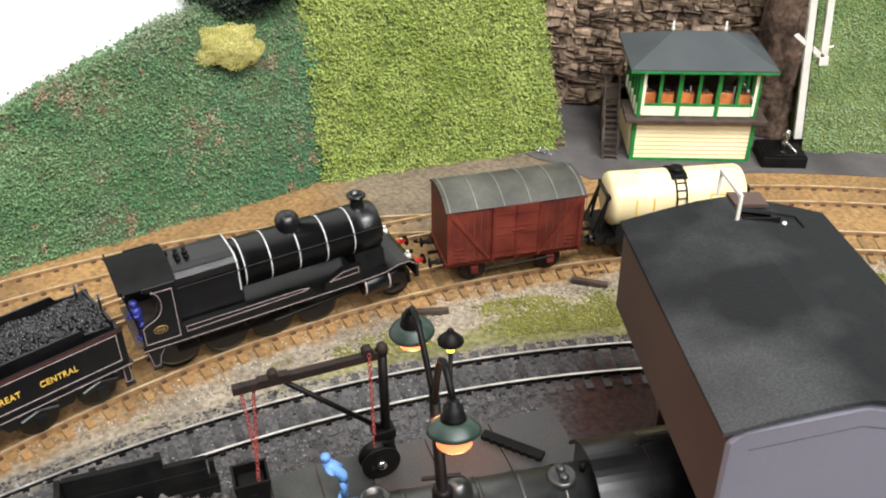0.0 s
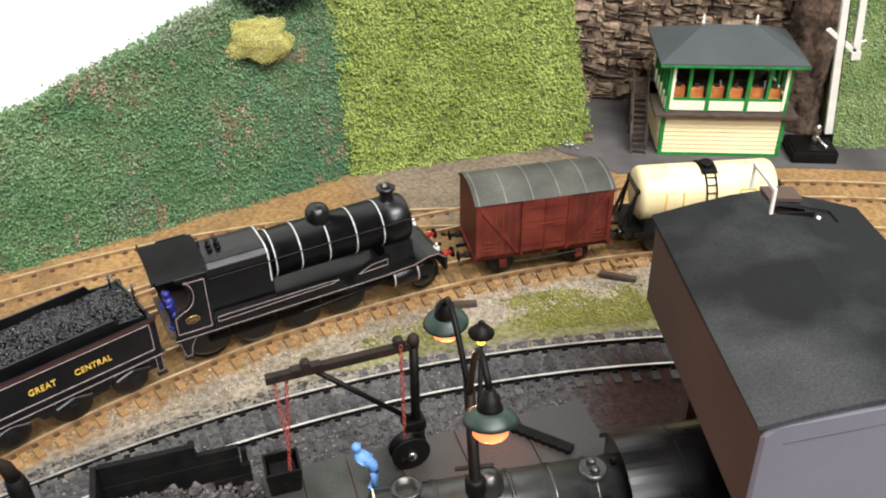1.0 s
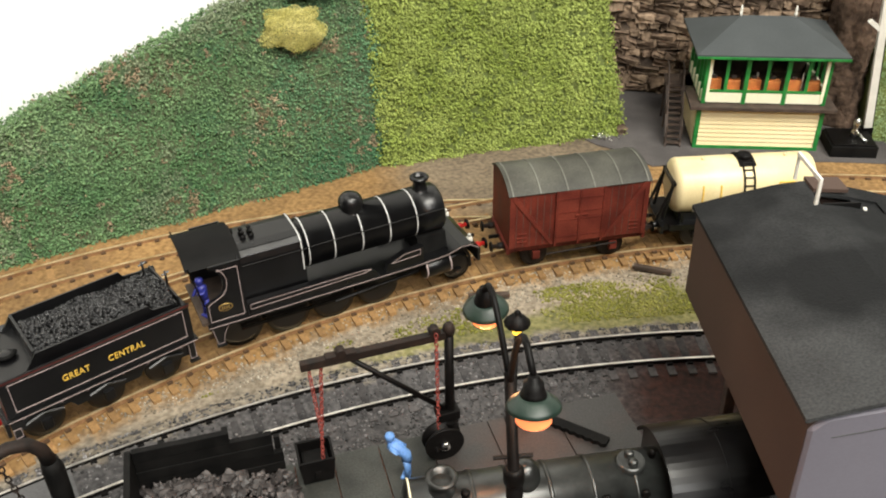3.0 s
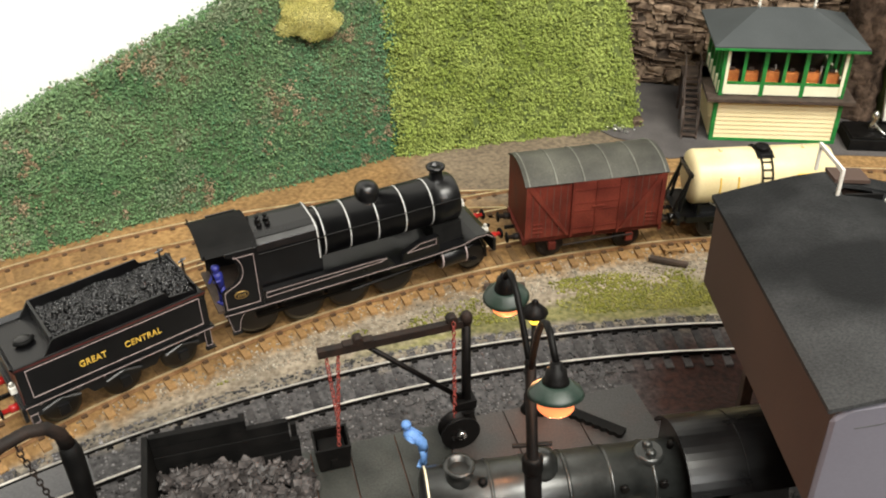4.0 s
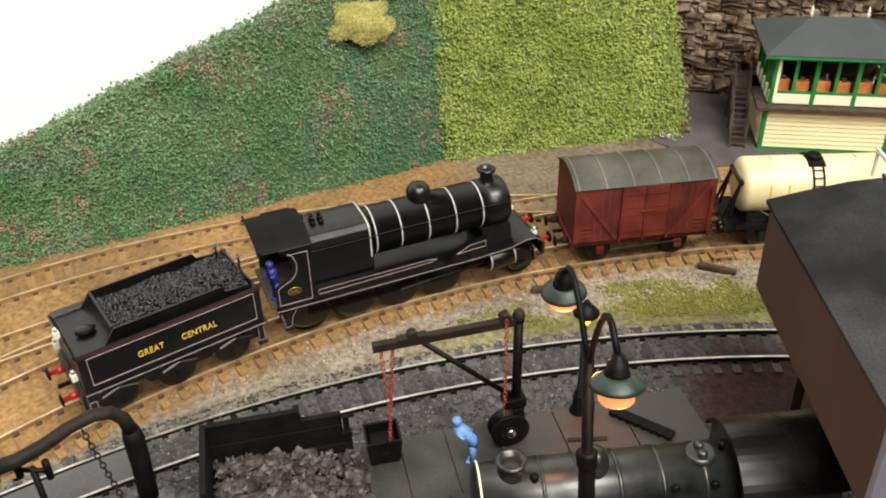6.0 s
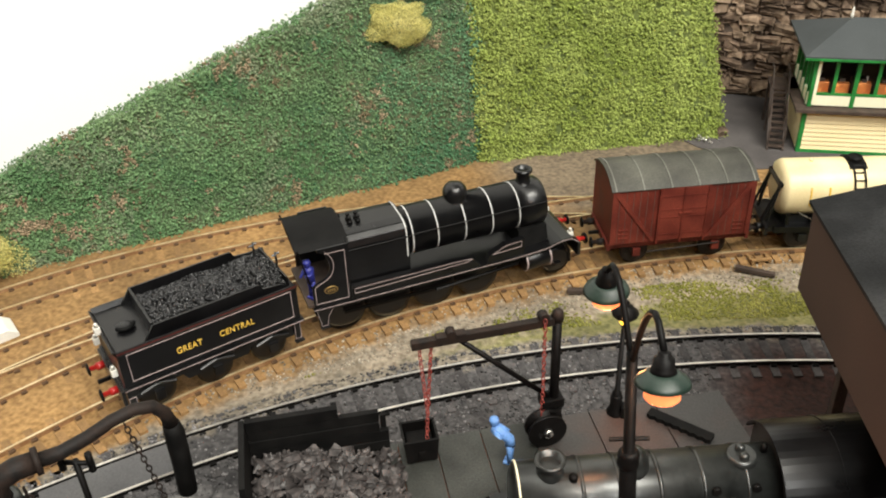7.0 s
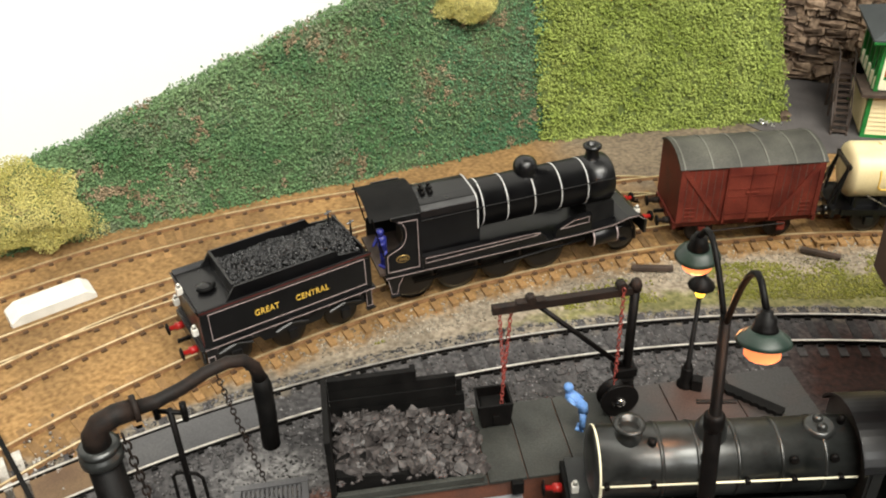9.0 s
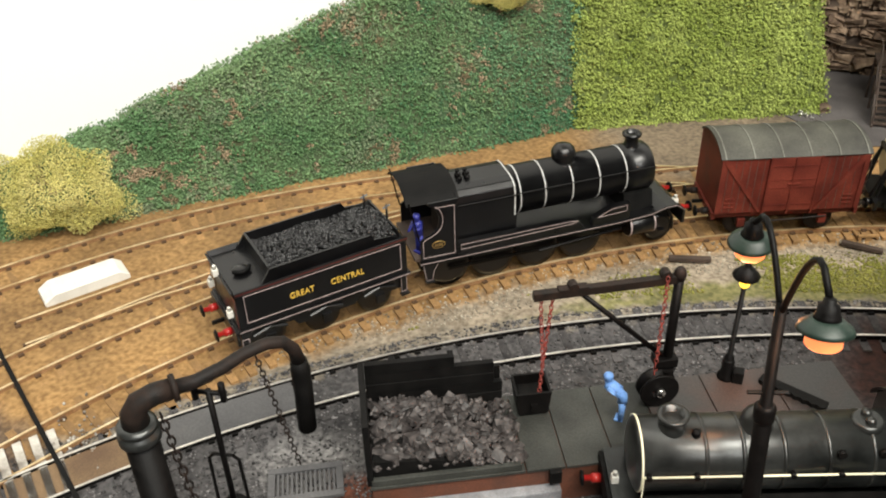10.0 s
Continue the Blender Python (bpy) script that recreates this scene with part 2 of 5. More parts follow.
def lathe(profile, place=(0, 0, 0), axis="z", n=28, bm=None):
    """A turned solid: profile of (radius, height) from end to end."""
    b = bmesh.new()
    rings = []
    for r, h in profile:
        ring = []
        for k in range(n):
            a = 2 * math.pi * k / n
            u, v = max(r, 0.01) * math.cos(a), max(r, 0.01) * math.sin(a)
            q = {"z": (u, v, h), "x": (h, u, v), "y": (u, h, v)}[axis]
            ring.append(b.verts.new(Vector(q) + Vector(place)))
        rings.append(ring)
    for a, c in zip(rings, rings[1:]):
        for k in range(n):
            b.faces.new((a[k], a[(k + 1) % n], c[(k + 1) % n], c[k])).smooth = True
    b.faces.new(rings[0])
    b.faces.new(rings[-1])
    return merge(bm, b)


def prism(poly, lo, hi, axis="y", bm=None, bevel=0.0):
    """A flat outline pushed through: outline in (x, z) for axis y, (y, z) for x, (x, y) for z."""
    b = bmesh.new()

    def put(p, h):
        return {"y": (p[0], h, p[1]), "x": (h, p[0], p[1]), "z": (p[0], p[1], h)}[axis]

    a = [b.verts.new(put(p, lo)) for p in poly]
    c = [b.verts.new(put(p, hi)) for p in poly]
    n = len(poly)
    b.faces.new(a)
    b.faces.new(c[::-1])
    for k in range(n):
        b.faces.new((a[k], a[(k + 1) % n], c[(k + 1) % n], c[k]))
    if bevel:
        bmesh.ops.bevel(b, geom=b.edges[:], offset=bevel, segments=1, affect="EDGES")
    return merge(bm, b)


def strip(pts, w, plane="y", at=0.0, thick=0.25, closed=False):
    """A thin painted line as a square bar along points in a plane."""
    b = bmesh.new()
    seq = list(pts) + ([pts[0]] if closed else [])
    for p, q in zip(seq, seq[1:]):
        p3 = {"y": Vector((p[0], at, p[1])), "x": Vector((at, p[0], p[1])), "z": Vector((p[0], p[1], at))}
        q3 = {"y": Vector((q[0], at, q[1])), "x": Vector((at, q[0], q[1])), "z": Vector((q[0], q[1], at))}
        tube([p3[plane], q3[plane]], w / 2, 4, b)
    return b


def lettering(text, size, material, parent, m, name="lettering", bold=0.0, space=1.0):
    cu = bpy.data.curves.new(name, "FONT")
    cu.body, cu.size, cu.extrude, cu.offset, cu.space_character = text, size, 0.12, bold, space
    cu.align_x = "CENTER"
    tmp = bpy.data.objects.new(name, cu)
    me = bpy.data.meshes.new_from_object(tmp)
    bpy.data.objects.remove(tmp)
    me.transform(Matrix.Scale(MM, 4) @ m)
    me.materials.clear()
    me.materials.append(material)
    ob = new(name, me)
    ob.parent = parent
    return ob


def blobs(name, pts, sizes, material, parent=None, flat=1.0, seed=1):
    """Many small rough lumps in one mesh."""
    rng = np.random.default_rng(seed)
    pts, n = np.asarray(pts, float), len(pts)
    base = np.array([(1, 0, 0), (-1, 0, 0), (0, 1, 0), (0, -1, 0), (0, 0, 1), (0, 0, -1)], float)
    tri = np.array([(0, 2, 4), (2, 1, 4), (1, 3, 4), (3, 0, 4), (2, 0, 5), (1, 2, 5), (3, 1, 5), (0, 3, 5)])
    q = rng.normal(size=(n, 4))
    q /= np.linalg.norm(q, axis=1)[:, None]
    w, x, y, z = q.T
    R = np.stack([1 - 2 * (y * y + z * z), 2 * (x * y - z * w), 2 * (x * z + y * w), 2 * (x * y + z * w), 1 - 2 * (x * x + z * z), 2 * (y * z - x * w),
                  2 * (x * z - y * w), 2 * (y * z + x * w), 1 - 2 * (x * x + y * y)], -1).reshape(n, 3, 3)
    v = base[None] * rng.uniform(0.55, 1.25, (n, 6, 1)) * (np.asarray(sizes) * np.ones(n))[:, None, None]
    v = np.einsum("nij,nkj->nki", R, v)
    v[..., 2] *= flat
    v = (v + pts[:, None]).reshape(-1, 3) * MM
    f = (tri[None] + 6 * np.arange(n)[:, None, None]).reshape(-1, 3)
    me = bpy.data.meshes.new(name)
    me.vertices.add(len(v))
    me.vertices.foreach_set("co", v.ravel())
    me.loops.add(f.size)
    me.loops.foreach_set("vertex_index", f.ravel().astype(np.int32))
    me.polygons.add(len(f))
    me.polygons.foreach_set("loop_start", np.arange(0, f.size, 3, dtype=np.int32))
    me.update(calc_edges=True)
    me.validate()
    me.materials.append(material)
    ob = new(name, me)
    if parent is not None:
        ob.parent = parent
    return ob


# ---- the plan: track circles (centre x, y, radius of the centre line) ----
MAIN = (284, -560, 510)
LOOP = (284, -560, 557)
BACKLINE = (115, -500, 449)
YARD = (251, -666, 523.5)
RAIL = 5.0


def on(circle, degrees, off=0.0):
    a = radians(degrees)
    return circle[0] + (circle[2] + off) * math.cos(a), circle[1] + (circle[2] + off) * math.sin(a)


# ---- the room and the baseboard ----
for name, spec in (("floor", (-2500, 2500, -2600, 1500, -960, -940)), ("ceiling", (-2500, 2500, -2600, 1500, 1500, 1540)),
                   ("wall_south", (-2500, 2500, -2640, -2600, -960, 1500)), ("wall_north", (-2500, 2500, 1500, 1540, -960, 1500)),
                   ("wall_west", (-2540, -2500, -2600, 1500, -960, 1500)), ("wall_east", (2500, 2540, -2600, 1500, -960, 1500))):
    tagged(part(name, box(*spec), ROOMWALL), "plain pale painted surface of the hobby room", "room", kind="structure")
tagged(part("baseboard", box(-700, 700, -520, 420, -60, -2.5), WOODDARK), "dark wooden baseboard that carries the model railway", "baseboard", kind="structure")


def ground_material():
    m = bpy.data.materials.new("scenic_ground")
    m.use_nodes = True
    N, L = m.node_tree.nodes, m.node_tree.links
    bsdf = N["Principled BSDF"]
    bsdf.inputs["Roughness"].default_value = 0.9
    co = N.new("ShaderNodeTexCoord")
    edge = N.new("ShaderNodeTexNoise")
    edge.inputs["Scale"].default_value, edge.inputs["Detail"].default_value = 90, 4
    L.new(co.outputs["Object"], edge.inputs["Vector"])
    grain = N.new("ShaderNodeTexNoise")
    grain.inputs["Scale"].default_value, grain.inputs["Detail"].default_value = 420, 5
    L.new(co.outputs["Object"], grain.inputs["Vector"])

    def dist(cx, cy):
        flat = N.new("ShaderNodeVectorMath")
        flat.operation = "MULTIPLY"
        flat.inputs[1].default_value = (1, 1, 0)
        L.new(co.outputs["Object"], flat.inputs[0])
        d = N.new("ShaderNodeVectorMath")
        d.operation = "DISTANCE"
        d.inputs[1].default_value = (cx * MM, cy * MM, 0)
        L.new(flat.outputs[0], d.inputs[0])
        add = N.new("ShaderNodeMath")
        add.operation = "MULTIPLY_ADD"
        L.new(edge.outputs["Fac"], add.inputs[0])
        add.inputs[1].default_value = 0.022
        L.new(d.outputs["Value"], add.inputs[2])
        return add.outputs[0]

    def ramp(c1, c2):
        r = N.new("ShaderNodeValToRGB")
        r.color_ramp.elements[0].position, r.color_ramp.elements[1].position = 0.33, 0.68
        r.color_ramp.elements[0].color, r.color_ramp.elements[1].color = (*c1, 1), (*c2, 1)
        L.new(grain.outputs["Fac"], r.inputs["Fac"])
        return r.outputs["Color"]

    def over(value, lo, hi, below, above):
        r = N.new("ShaderNodeMapRange")
        r.inputs["From Min"].default_value, r.inputs["From Max"].default_value = lo * MM, hi * MM
        L.new(value, r.inputs["Value"])
        mix = N.new("ShaderNodeMix")
        mix.data_type = "RGBA"
        L.new(r.outputs["Result"], mix.inputs["Factor"])
        L.new(below, mix.inputs["A"])
        L.new(above, mix.inputs["B"])
        return mix.outputs["Result"]

    dm, dy = dist(284, -560), dist(251, -666)
    earth = ramp((0.165, 0.088, 0.028), (0.33, 0.195, 0.074))
    gravel = ramp((0.17, 0.135, 0.095), (0.38, 0.32, 0.24))
    turf = ramp((0.09, 0.09, 0.03), (0.22, 0.2, 0.08))
    grit = ramp((0.11, 0.093, 0.072), (0.3, 0.26, 0.2))
    cinder = ramp((0.024, 0.023, 0.024), (0.095, 0.09, 0.09))
    brown = ramp((0.1, 0.075, 0.05), (0.21, 0.16, 0.105))
    c = over(dm, 480, 486, turf, gravel)
    c = over(dm, 500, 508, c, earth)
    c = over(dist(50, 0), 62, 92, brown, c)
    c = over(dy, 551, 556, grit, c)
    c = over(dy, 541, 547, cinder, c)
    dark = ramp((0.03, 0.022, 0.018), (0.11, 0.08, 0.06))
    c = over(dist(-190, -372), 68, 86, dark, c)
    wash = ramp((0.07, 0.065, 0.065), (0.32, 0.31, 0.3))
    rust = ramp((0.05, 0.018, 0.01), (0.16, 0.05, 0.025))
    c = over(dist(-62, -292), 20, 34, wash, c)
    c = over(dist(-45, -298), 15, 25, rust, c)
    c = over(dist(70, -330), 30, 50, rust, c)
    # very dark red ground round the far end of the tower
    dark_red = ramp((0.014, 0.0055, 0.004), (0.055, 0.018, 0.011))
    c = over(dist(146, -182), 32, 54, dark_red, c)
    ash = ramp((0.1, 0.1, 0.105), (0.3, 0.3, 0.31))
    c = over(dist(12, -336), 22, 42, ash, c)
    stain = N.new("ShaderNodeTexNoise")
    stain.inputs["Scale"].default_value, stain.inputs["Detail"].default_value = 22, 6
    L.new(co.outputs["Object"], stain.inputs["Vector"])
    tone = N.new("ShaderNodeMapRange")
    tone.inputs["From Min"].default_value, tone.inputs["From Max"].default_value = 0.32, 0.68
    tone.inputs["To Min"].default_value, tone.inputs["To Max"].default_value = 0.68, 1.2
    L.new(stain.outputs["Fac"], tone.inputs["Value"])
    worn = N.new("ShaderNodeHueSaturation")
    L.new(c, worn.inputs["Color"])
    L.new(tone.outputs["Result"], worn.inputs["Value"])
    c = worn.outputs["Color"]
    L.new(c, bsdf.inputs["Base Color"])
    b = N.new("ShaderNodeBump")
    b.inputs["Strength"].default_value, b.inputs["Distance"].default_value = 0.6, 0.001
    L.new(grain.outputs["Fac"], b.inputs["Height"])
    L.new(b.outputs["Normal"], bsdf.inputs["Normal"])
    return m


def ground_height(x, y):
    """Gentle unevenness; the ballast stays just under the sleeper tops."""
    h = 0.5 * noise.noise((x * 0.03, y * 0.03, 3)) + 0.35 * noise.noise((x * 0.15, y * 0.15, 7))
    dm, dy = math.hypot(x - 284, y + 560), math.hypot(x - 251, y + 666)
    bank = max(0.0, 1 - abs(dm - 474) / 18) * (1.8 if dy > 545 else 0.6)
    ballast = 2.7 if dm > 528 else 1.9 + 0.8 * max(0, (dm - 500) / 28) if dm > 500 else 1.9 * max(0.0, 1 - (500 - dm) / 12)
    cess = 2.45 * max(0.0, min(1.0, (20 - abs(dy - 523.5)) / 5))
    return 0.5 * h + bank + 0.2 + max(ballast, cess)


bm = bmesh.new()
GX, GY, GS = 190, 150, 5.0
grid = [[bm.verts.new((-480 + i * GS, -520 + j * GS, ground_height(-480 + i * GS, -520 + j * GS))) for j in range(GY)] for i in range(GX)]
for i in range(GX - 1):
    for j in range(GY - 1):
        bm.faces.new((grid[i][j], grid[i + 1][j], grid[i + 1][j + 1], grid[i][j + 1])).smooth = True
tagged(part("ground", bm, ground_material()), "orange-brown earth, pale gravel and sooty cinder ground of the layout", "ground", kind="structure")

# ---- the green embankments ----


def slope_point(p0, d, s, v, lean, seed):
    """A point of a bank: s along its foot, v up its face, both in millimetres."""
    nx, ny = -d[1], d[0]
    bulge = 5.0 * noise.noise((s * 0.015, v * 0.02, seed)) + 2.4 * noise.noise((s * 0.08, v * 0.08, seed + 5)) + 1.3 * noise.noise((s * 0.25, v * 0.25, seed + 9))
    back = v * math.cos(lean) + bulge * 0.8
    return p0[0] + d[0] * s + nx * back, p0[1] + d[1] * s + ny * back, v * math.sin(lean) - bulge * 0.3 - 1.0


def bank(name, p0, d, s0, s1, top, lean, seed, base, label, category):
    """The solid body of a bank, its face rough, its back upright."""
    ns, nv = int((s1 - s0) / 4) + 1, 30
    b = bmesh.new()
    rows = []
    for i in range(ns + 1):
        s = s0 + (s1 - s0) * i / ns
        h = top(s)
        face = [slope_point(p0, d, s, h * j / nv, lean, seed) for j in range(nv + 1)]
        x, y, z = face[-1]
        face += [(x - d[1] * 6, y + d[0] * 6, z - 2), (x - d[1] * 8, y + d[0] * 8, -2)]
        rows.append([b.verts.new(p) for p in face])
    for a, c in zip(rows, rows[1:]):
        for k in range(len(a) - 1):
            b.faces.new((a[k], c[k], c[k + 1], a[k + 1])).smooth = k < nv
    b.faces.new(rows[0])
    b.faces.new(rows[-1][::-1])
    return tagged(part(name, b, base), label, category, kind="structure")


def bank_points(p0, d, s0, s1, top, lean, seed, n, proud, rng):
    out = []
    for _ in range(n):
        s = rng.uniform(s0, s1)
        h = top(s)
        v = rng.uniform(0, 1) * (h + 8)
        x, y, z = slope_point(p0, d, s, min(v, h), lean, seed)
        over = max(0.0, v - h)
        out.append((x - d[1] * over * 1.3 + rng.normal(0, proud), y + d[0] * over * 1.3 + rng.normal(0, proud), z + rng.normal(0, proud) + 0.3))
    return np.array(out)


LEAN = radians(62)
DH = (0.796, 0.605)
DG = (0.918, 0.395)
DR = (0.985, 0.05)


def hill_top(s):
    return max(12.0, (111 + 0.27 * s + 2.5 * noise.noise((s * 0.05, 0, 0)))) / math.sin(LEAN)


def hedge_top(s):
    return 138.0


rng = np.random.default_rng(4)
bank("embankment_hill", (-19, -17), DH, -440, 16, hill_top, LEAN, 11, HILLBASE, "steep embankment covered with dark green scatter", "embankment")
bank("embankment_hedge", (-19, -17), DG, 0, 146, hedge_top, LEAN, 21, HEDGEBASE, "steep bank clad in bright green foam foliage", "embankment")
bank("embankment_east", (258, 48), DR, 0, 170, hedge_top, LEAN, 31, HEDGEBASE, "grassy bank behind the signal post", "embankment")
P = bank_points((-19, -17), DH, -420, 12, hill_top, LEAN, 11, 140000, 1.25, rng)


def field(pts, scale, seed):
    return np.array([noise.noise((x * scale + seed, y * scale, z * scale)) for x, y, z in pts])


broad, small = field(P, 0.035, 0), field(P, 0.17, 40)
bare = 0.5 * broad + 0.65 * small + 0.35 * field(P, 0.45, 300)
pale = field(P, 0.028, 90) + 0.45 * field(P, 0.12, 130) + rng.normal(0, 0.15, len(P))
teal = (P[:, 0] + 105) / 110 + 0.9 * field(P, 0.03, 170) + 0.5 * field(P, 0.15, 180) + rng.normal(0, 0.3, len(P))
is_bare = bare >= 0.38
is_pale = ~is_bare & (pale > 0.38)
is_teal = ~is_bare & ~is_pale & (teal > 0.35)
# clumps left out here, so the shade-dark base shows through
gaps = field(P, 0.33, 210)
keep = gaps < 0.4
for name, mask, material, text in (
        ("hill_foliage", ~is_bare & ~is_pale & ~is_teal & keep, HILLGREEN, "mid green foam scatter covering the hillside"),
        ("hill_dark_foliage", is_teal & keep, HILLTEAL, "deep blue-green foam scatter on the hillside"),
        ("hill_pale_foliage", is_pale & keep, HILLPALE, "pale dry green scatter on the hillside")):
    n = int(mask.sum())
    tagged(blobs(name, P[mask], 0.3 + 0.8 * rng.uniform(0, 1, n) ** 2, material, seed=len(name)), text, "foliage", kind="stuff")
Q = P[is_bare]
tagged(blobs("hill_bare_scatter", Q, rng.uniform(0.35, 0.8, len(Q)), HILLBROWN, seed=3), "reddish brown bare patches of hillside scatter", "scatter", kind="stuff")
P = bank_points((-19, -17), DG, -2, 146, hedge_top, LEAN, 21, 85000, 1.35, rng)
# thinned likewise, to open shade-coloured gaps down to the hedge base
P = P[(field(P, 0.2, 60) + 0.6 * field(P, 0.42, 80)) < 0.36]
tagged(blobs("hedge_foliage", P, 0.35 + 0.8 * rng.uniform(0, 1, len(P)) ** 1.6, HEDGE, seed=5), "bright yellow-green clumped foam foliage", "foliage", kind="stuff")
P = bank_points((258, 48), DR, 0, 160, hedge_top, LEAN, 31, 45000, 0.7, rng)
tagged(blobs("bank_foliage", P, rng.uniform(0.35, 0.75, len(P)), GRASSMAT, seed=6), "soft green grass scatter on the bank", "foliage", kind="stuff")

# ---- white backscene board behind the hills ----
tagged(part("backdrop", prism([(-560, -454), (20, 126), (720, 190), (720, 200), (16, 136), (-567, -447)], -20, 520, "z"), BACKWHITE), "plain white painted backscene board", "backscene", kind="structure")

# ---- tracks ----


def track(name, circle, a0, a1, label, sleeper_mat, top_mat, half=16.0, z=0.0, points=None, side_mat=None, chair_mat=None):
    """Two rails on single sleepers, along a circle or a smooth line of points."""
    t = thing(name, (0, 0, z), 0, label, "railway track", "tracks", "structure")
    if points is None:
        steps = max(6, int(abs(a1 - a0) / 1.0))
        mid = [on(circle, a0 + (a1 - a0) * k / steps) for k in range(steps + 1)]
    else:
        mid = points
    mid = [Vector((*p, 0)) for p in mid]

    def side(i):
        d = (mid[min(i + 1, len(mid) - 1)] - mid[max(i - 1, 0)]).normalized()
        return Vector((-d.y, d.x, 0))

    for sgn in (1, -1):
        for nm, w, z0, z1, mtl in (("rail", 0.42, 2.6, RAIL - 0.35, side_mat or RAILSIDE), ("rail_head", 0.45, RAIL - 0.35, RAIL, top_mat)):
            b = bmesh.new()
            rows = []
            for i, p in enumerate(mid):
                n = side(i)
                q = p + n * sgn * 8.6
                rows.append([b.verts.new(q + n * a + Vector((0, 0, h))) for a, h in ((-w, z0), (w, z0), (w, z1), (-w, z1))])
            for a, c in zip(rows, rows[1:]):
                for k in range(4):
                    b.faces.new((a[k], a[(k + 1) % 4], c[(k + 1) % 4], c[k]))
            b.faces.new(rows[0])
            b.faces.new(rows[-1][::-1])
            part(nm, b, mtl, t)
    me = None
    travelled, due = 0.0, 0.0
    for i in range(len(mid) - 1):
        step = (mid[i + 1] - mid[i]).length
        while due <= travelled + step:
            p = mid[i].lerp(mid[i + 1], (due - travelled) / step)
            n = side(i)
            if me is None:
                first = part("sleeper", box(-half, half, -1.7, 1.7, 0.2, 2.9, 0.25), sleeper_mat, t)
                body = bmesh.new()
                body.from_mesh(first.data)
                for at in (-8.6, 8.6):
                    for sgn in (-1, 1):
                        c = box(at + sgn * 1.25 - 0.75, at + sgn * 1.25 + 0.75, -1.15, 1.15, 2.8, 3.9)
                        bmesh.ops.scale(c, vec=(MM, MM, MM), verts=c.verts)
                        for f in c.faces:
                            f.material_index = 1
                        merge(body, c)
                body.to_mesh(first.data)
                body.free()
                first.data.materials.append(chair_mat or CHAIR)
                me, ob = first.data, first
            else:
                ob = new("sleeper", me)
                ob.parent = t
            ob.matrix_basis = Matrix.Translation(p * MM) @ Matrix.Rotation(math.atan2(n.y, n.x) + random.uniform(-0.02, 0.02), 4, "Z")
            due += 8.6
        travelled += step
    return t


track("track_main", MAIN, 166, 66, "rust-brown sleepered track on orange ballast that carries the train", SLEEPER, RAILTOP)
track("track_loop", LOOP, 160, 66, "rust-brown sleepered track on orange earth beside the bank", SLEEPER, RAILTOP)
track("track_back", BACKLINE, 168, 99, "rust-brown sleepered track curving along the foot of the hill", SLEEPER, RAILTOP)
track("track_yard", YARD, 156, 84, "soot-black sleepered yard track with polished rails", SLEEPER2, RAILBRIGHT, side_mat=IRON, chair_mat=IRON)
CROSS = [(-210, -262), (-175, -219), (-131.5, -176), (-100.6, -149.5), (-60, -117), (-25, -92), (5, -73)]
track("track_crossover", None, 0, 0, "rust-brown crossover track between the running lines", SLEEPER, RAILTOP, points=CROSS, z=-0.1)

# ---- rolling stock ----


LIFT = 2.0  # how far the bodies ride above their first drawing; the wheels stay on the rail


def wheel(parent, x, y, r, spokes, name="wheel", rim=BLACK, drop=0.0):
    w = part(name, lathe([(r * 0.78, y - 0.6), (r, y - 0.6), (r, y + 0.6), (r * 0.78, y + 0.6), (r * 0.78, y + 0.2), (r * 0.74, y), (r * 0.78, y - 0.2)], (x, 0, r - drop), "y", 24), rim, parent)
    b = lathe([(r * 0.2, y - 0.7), (r * 0.2, y + 0.7)], (x, 0, r - drop), "y", 10)
    for k in range(spokes):
        a = 2 * math.pi * k / spokes
        tube([(x, y, r - drop), (x + r * 0.8 * math.cos(a), y, r - drop + r * 0.8 * math.sin(a))], 0.35, 5, b)
    part("spokes", b, rim, w)
    return w


def buffers(parent, x, sgn, material, z=13.5, gap=9.0):
    for y in (gap, -gap):
        bf = part("buffer", lathe([(1.6, 0), (1.6, sgn * 3.0), (1.0, sgn * 3.0), (1.0, sgn * 5.6)], (x, y, z), "x", 14), material, parent)
        part("buffer_head", lathe([(1.0, sgn * 5.6), (2.6, sgn * 5.7), (2.6, sgn * 6.3), (1.6, sgn * 6.7)], (x, y, z), "x", 16), IRON, bf)
    part("coupling_hook", box(min(x, x + sgn * 5), max(x, x + sgn * 5), -0.6, 0.6, z - 1.2, z + 0.4, 0.2), IRON, parent)


def train_pose(degrees):
    x, y = on(MAIN, degrees)
    return (x, y, RAIL + LIFT), degrees - 90


def head_lamp(parent, x, y, z):
    b = box(x - 1.2, x + 1.2, y - 1.2, y + 1.2, z, z + 3.2, 0.4)
    lathe([(0.9, 3.2), (0.5, 4.2), (0.9, 4.4), (0.3, 5.0)], (x, y, z), "z", 10, b)
    lamp = part("head_lamp", b, WHITE, parent, "small white headlamp")
    return lamp


def frame_lines(pts, w, at, parent, material=LINE, closed=True, axis="y"):
    return part("lining", strip(pts, w, axis, at, closed=closed), material, parent)


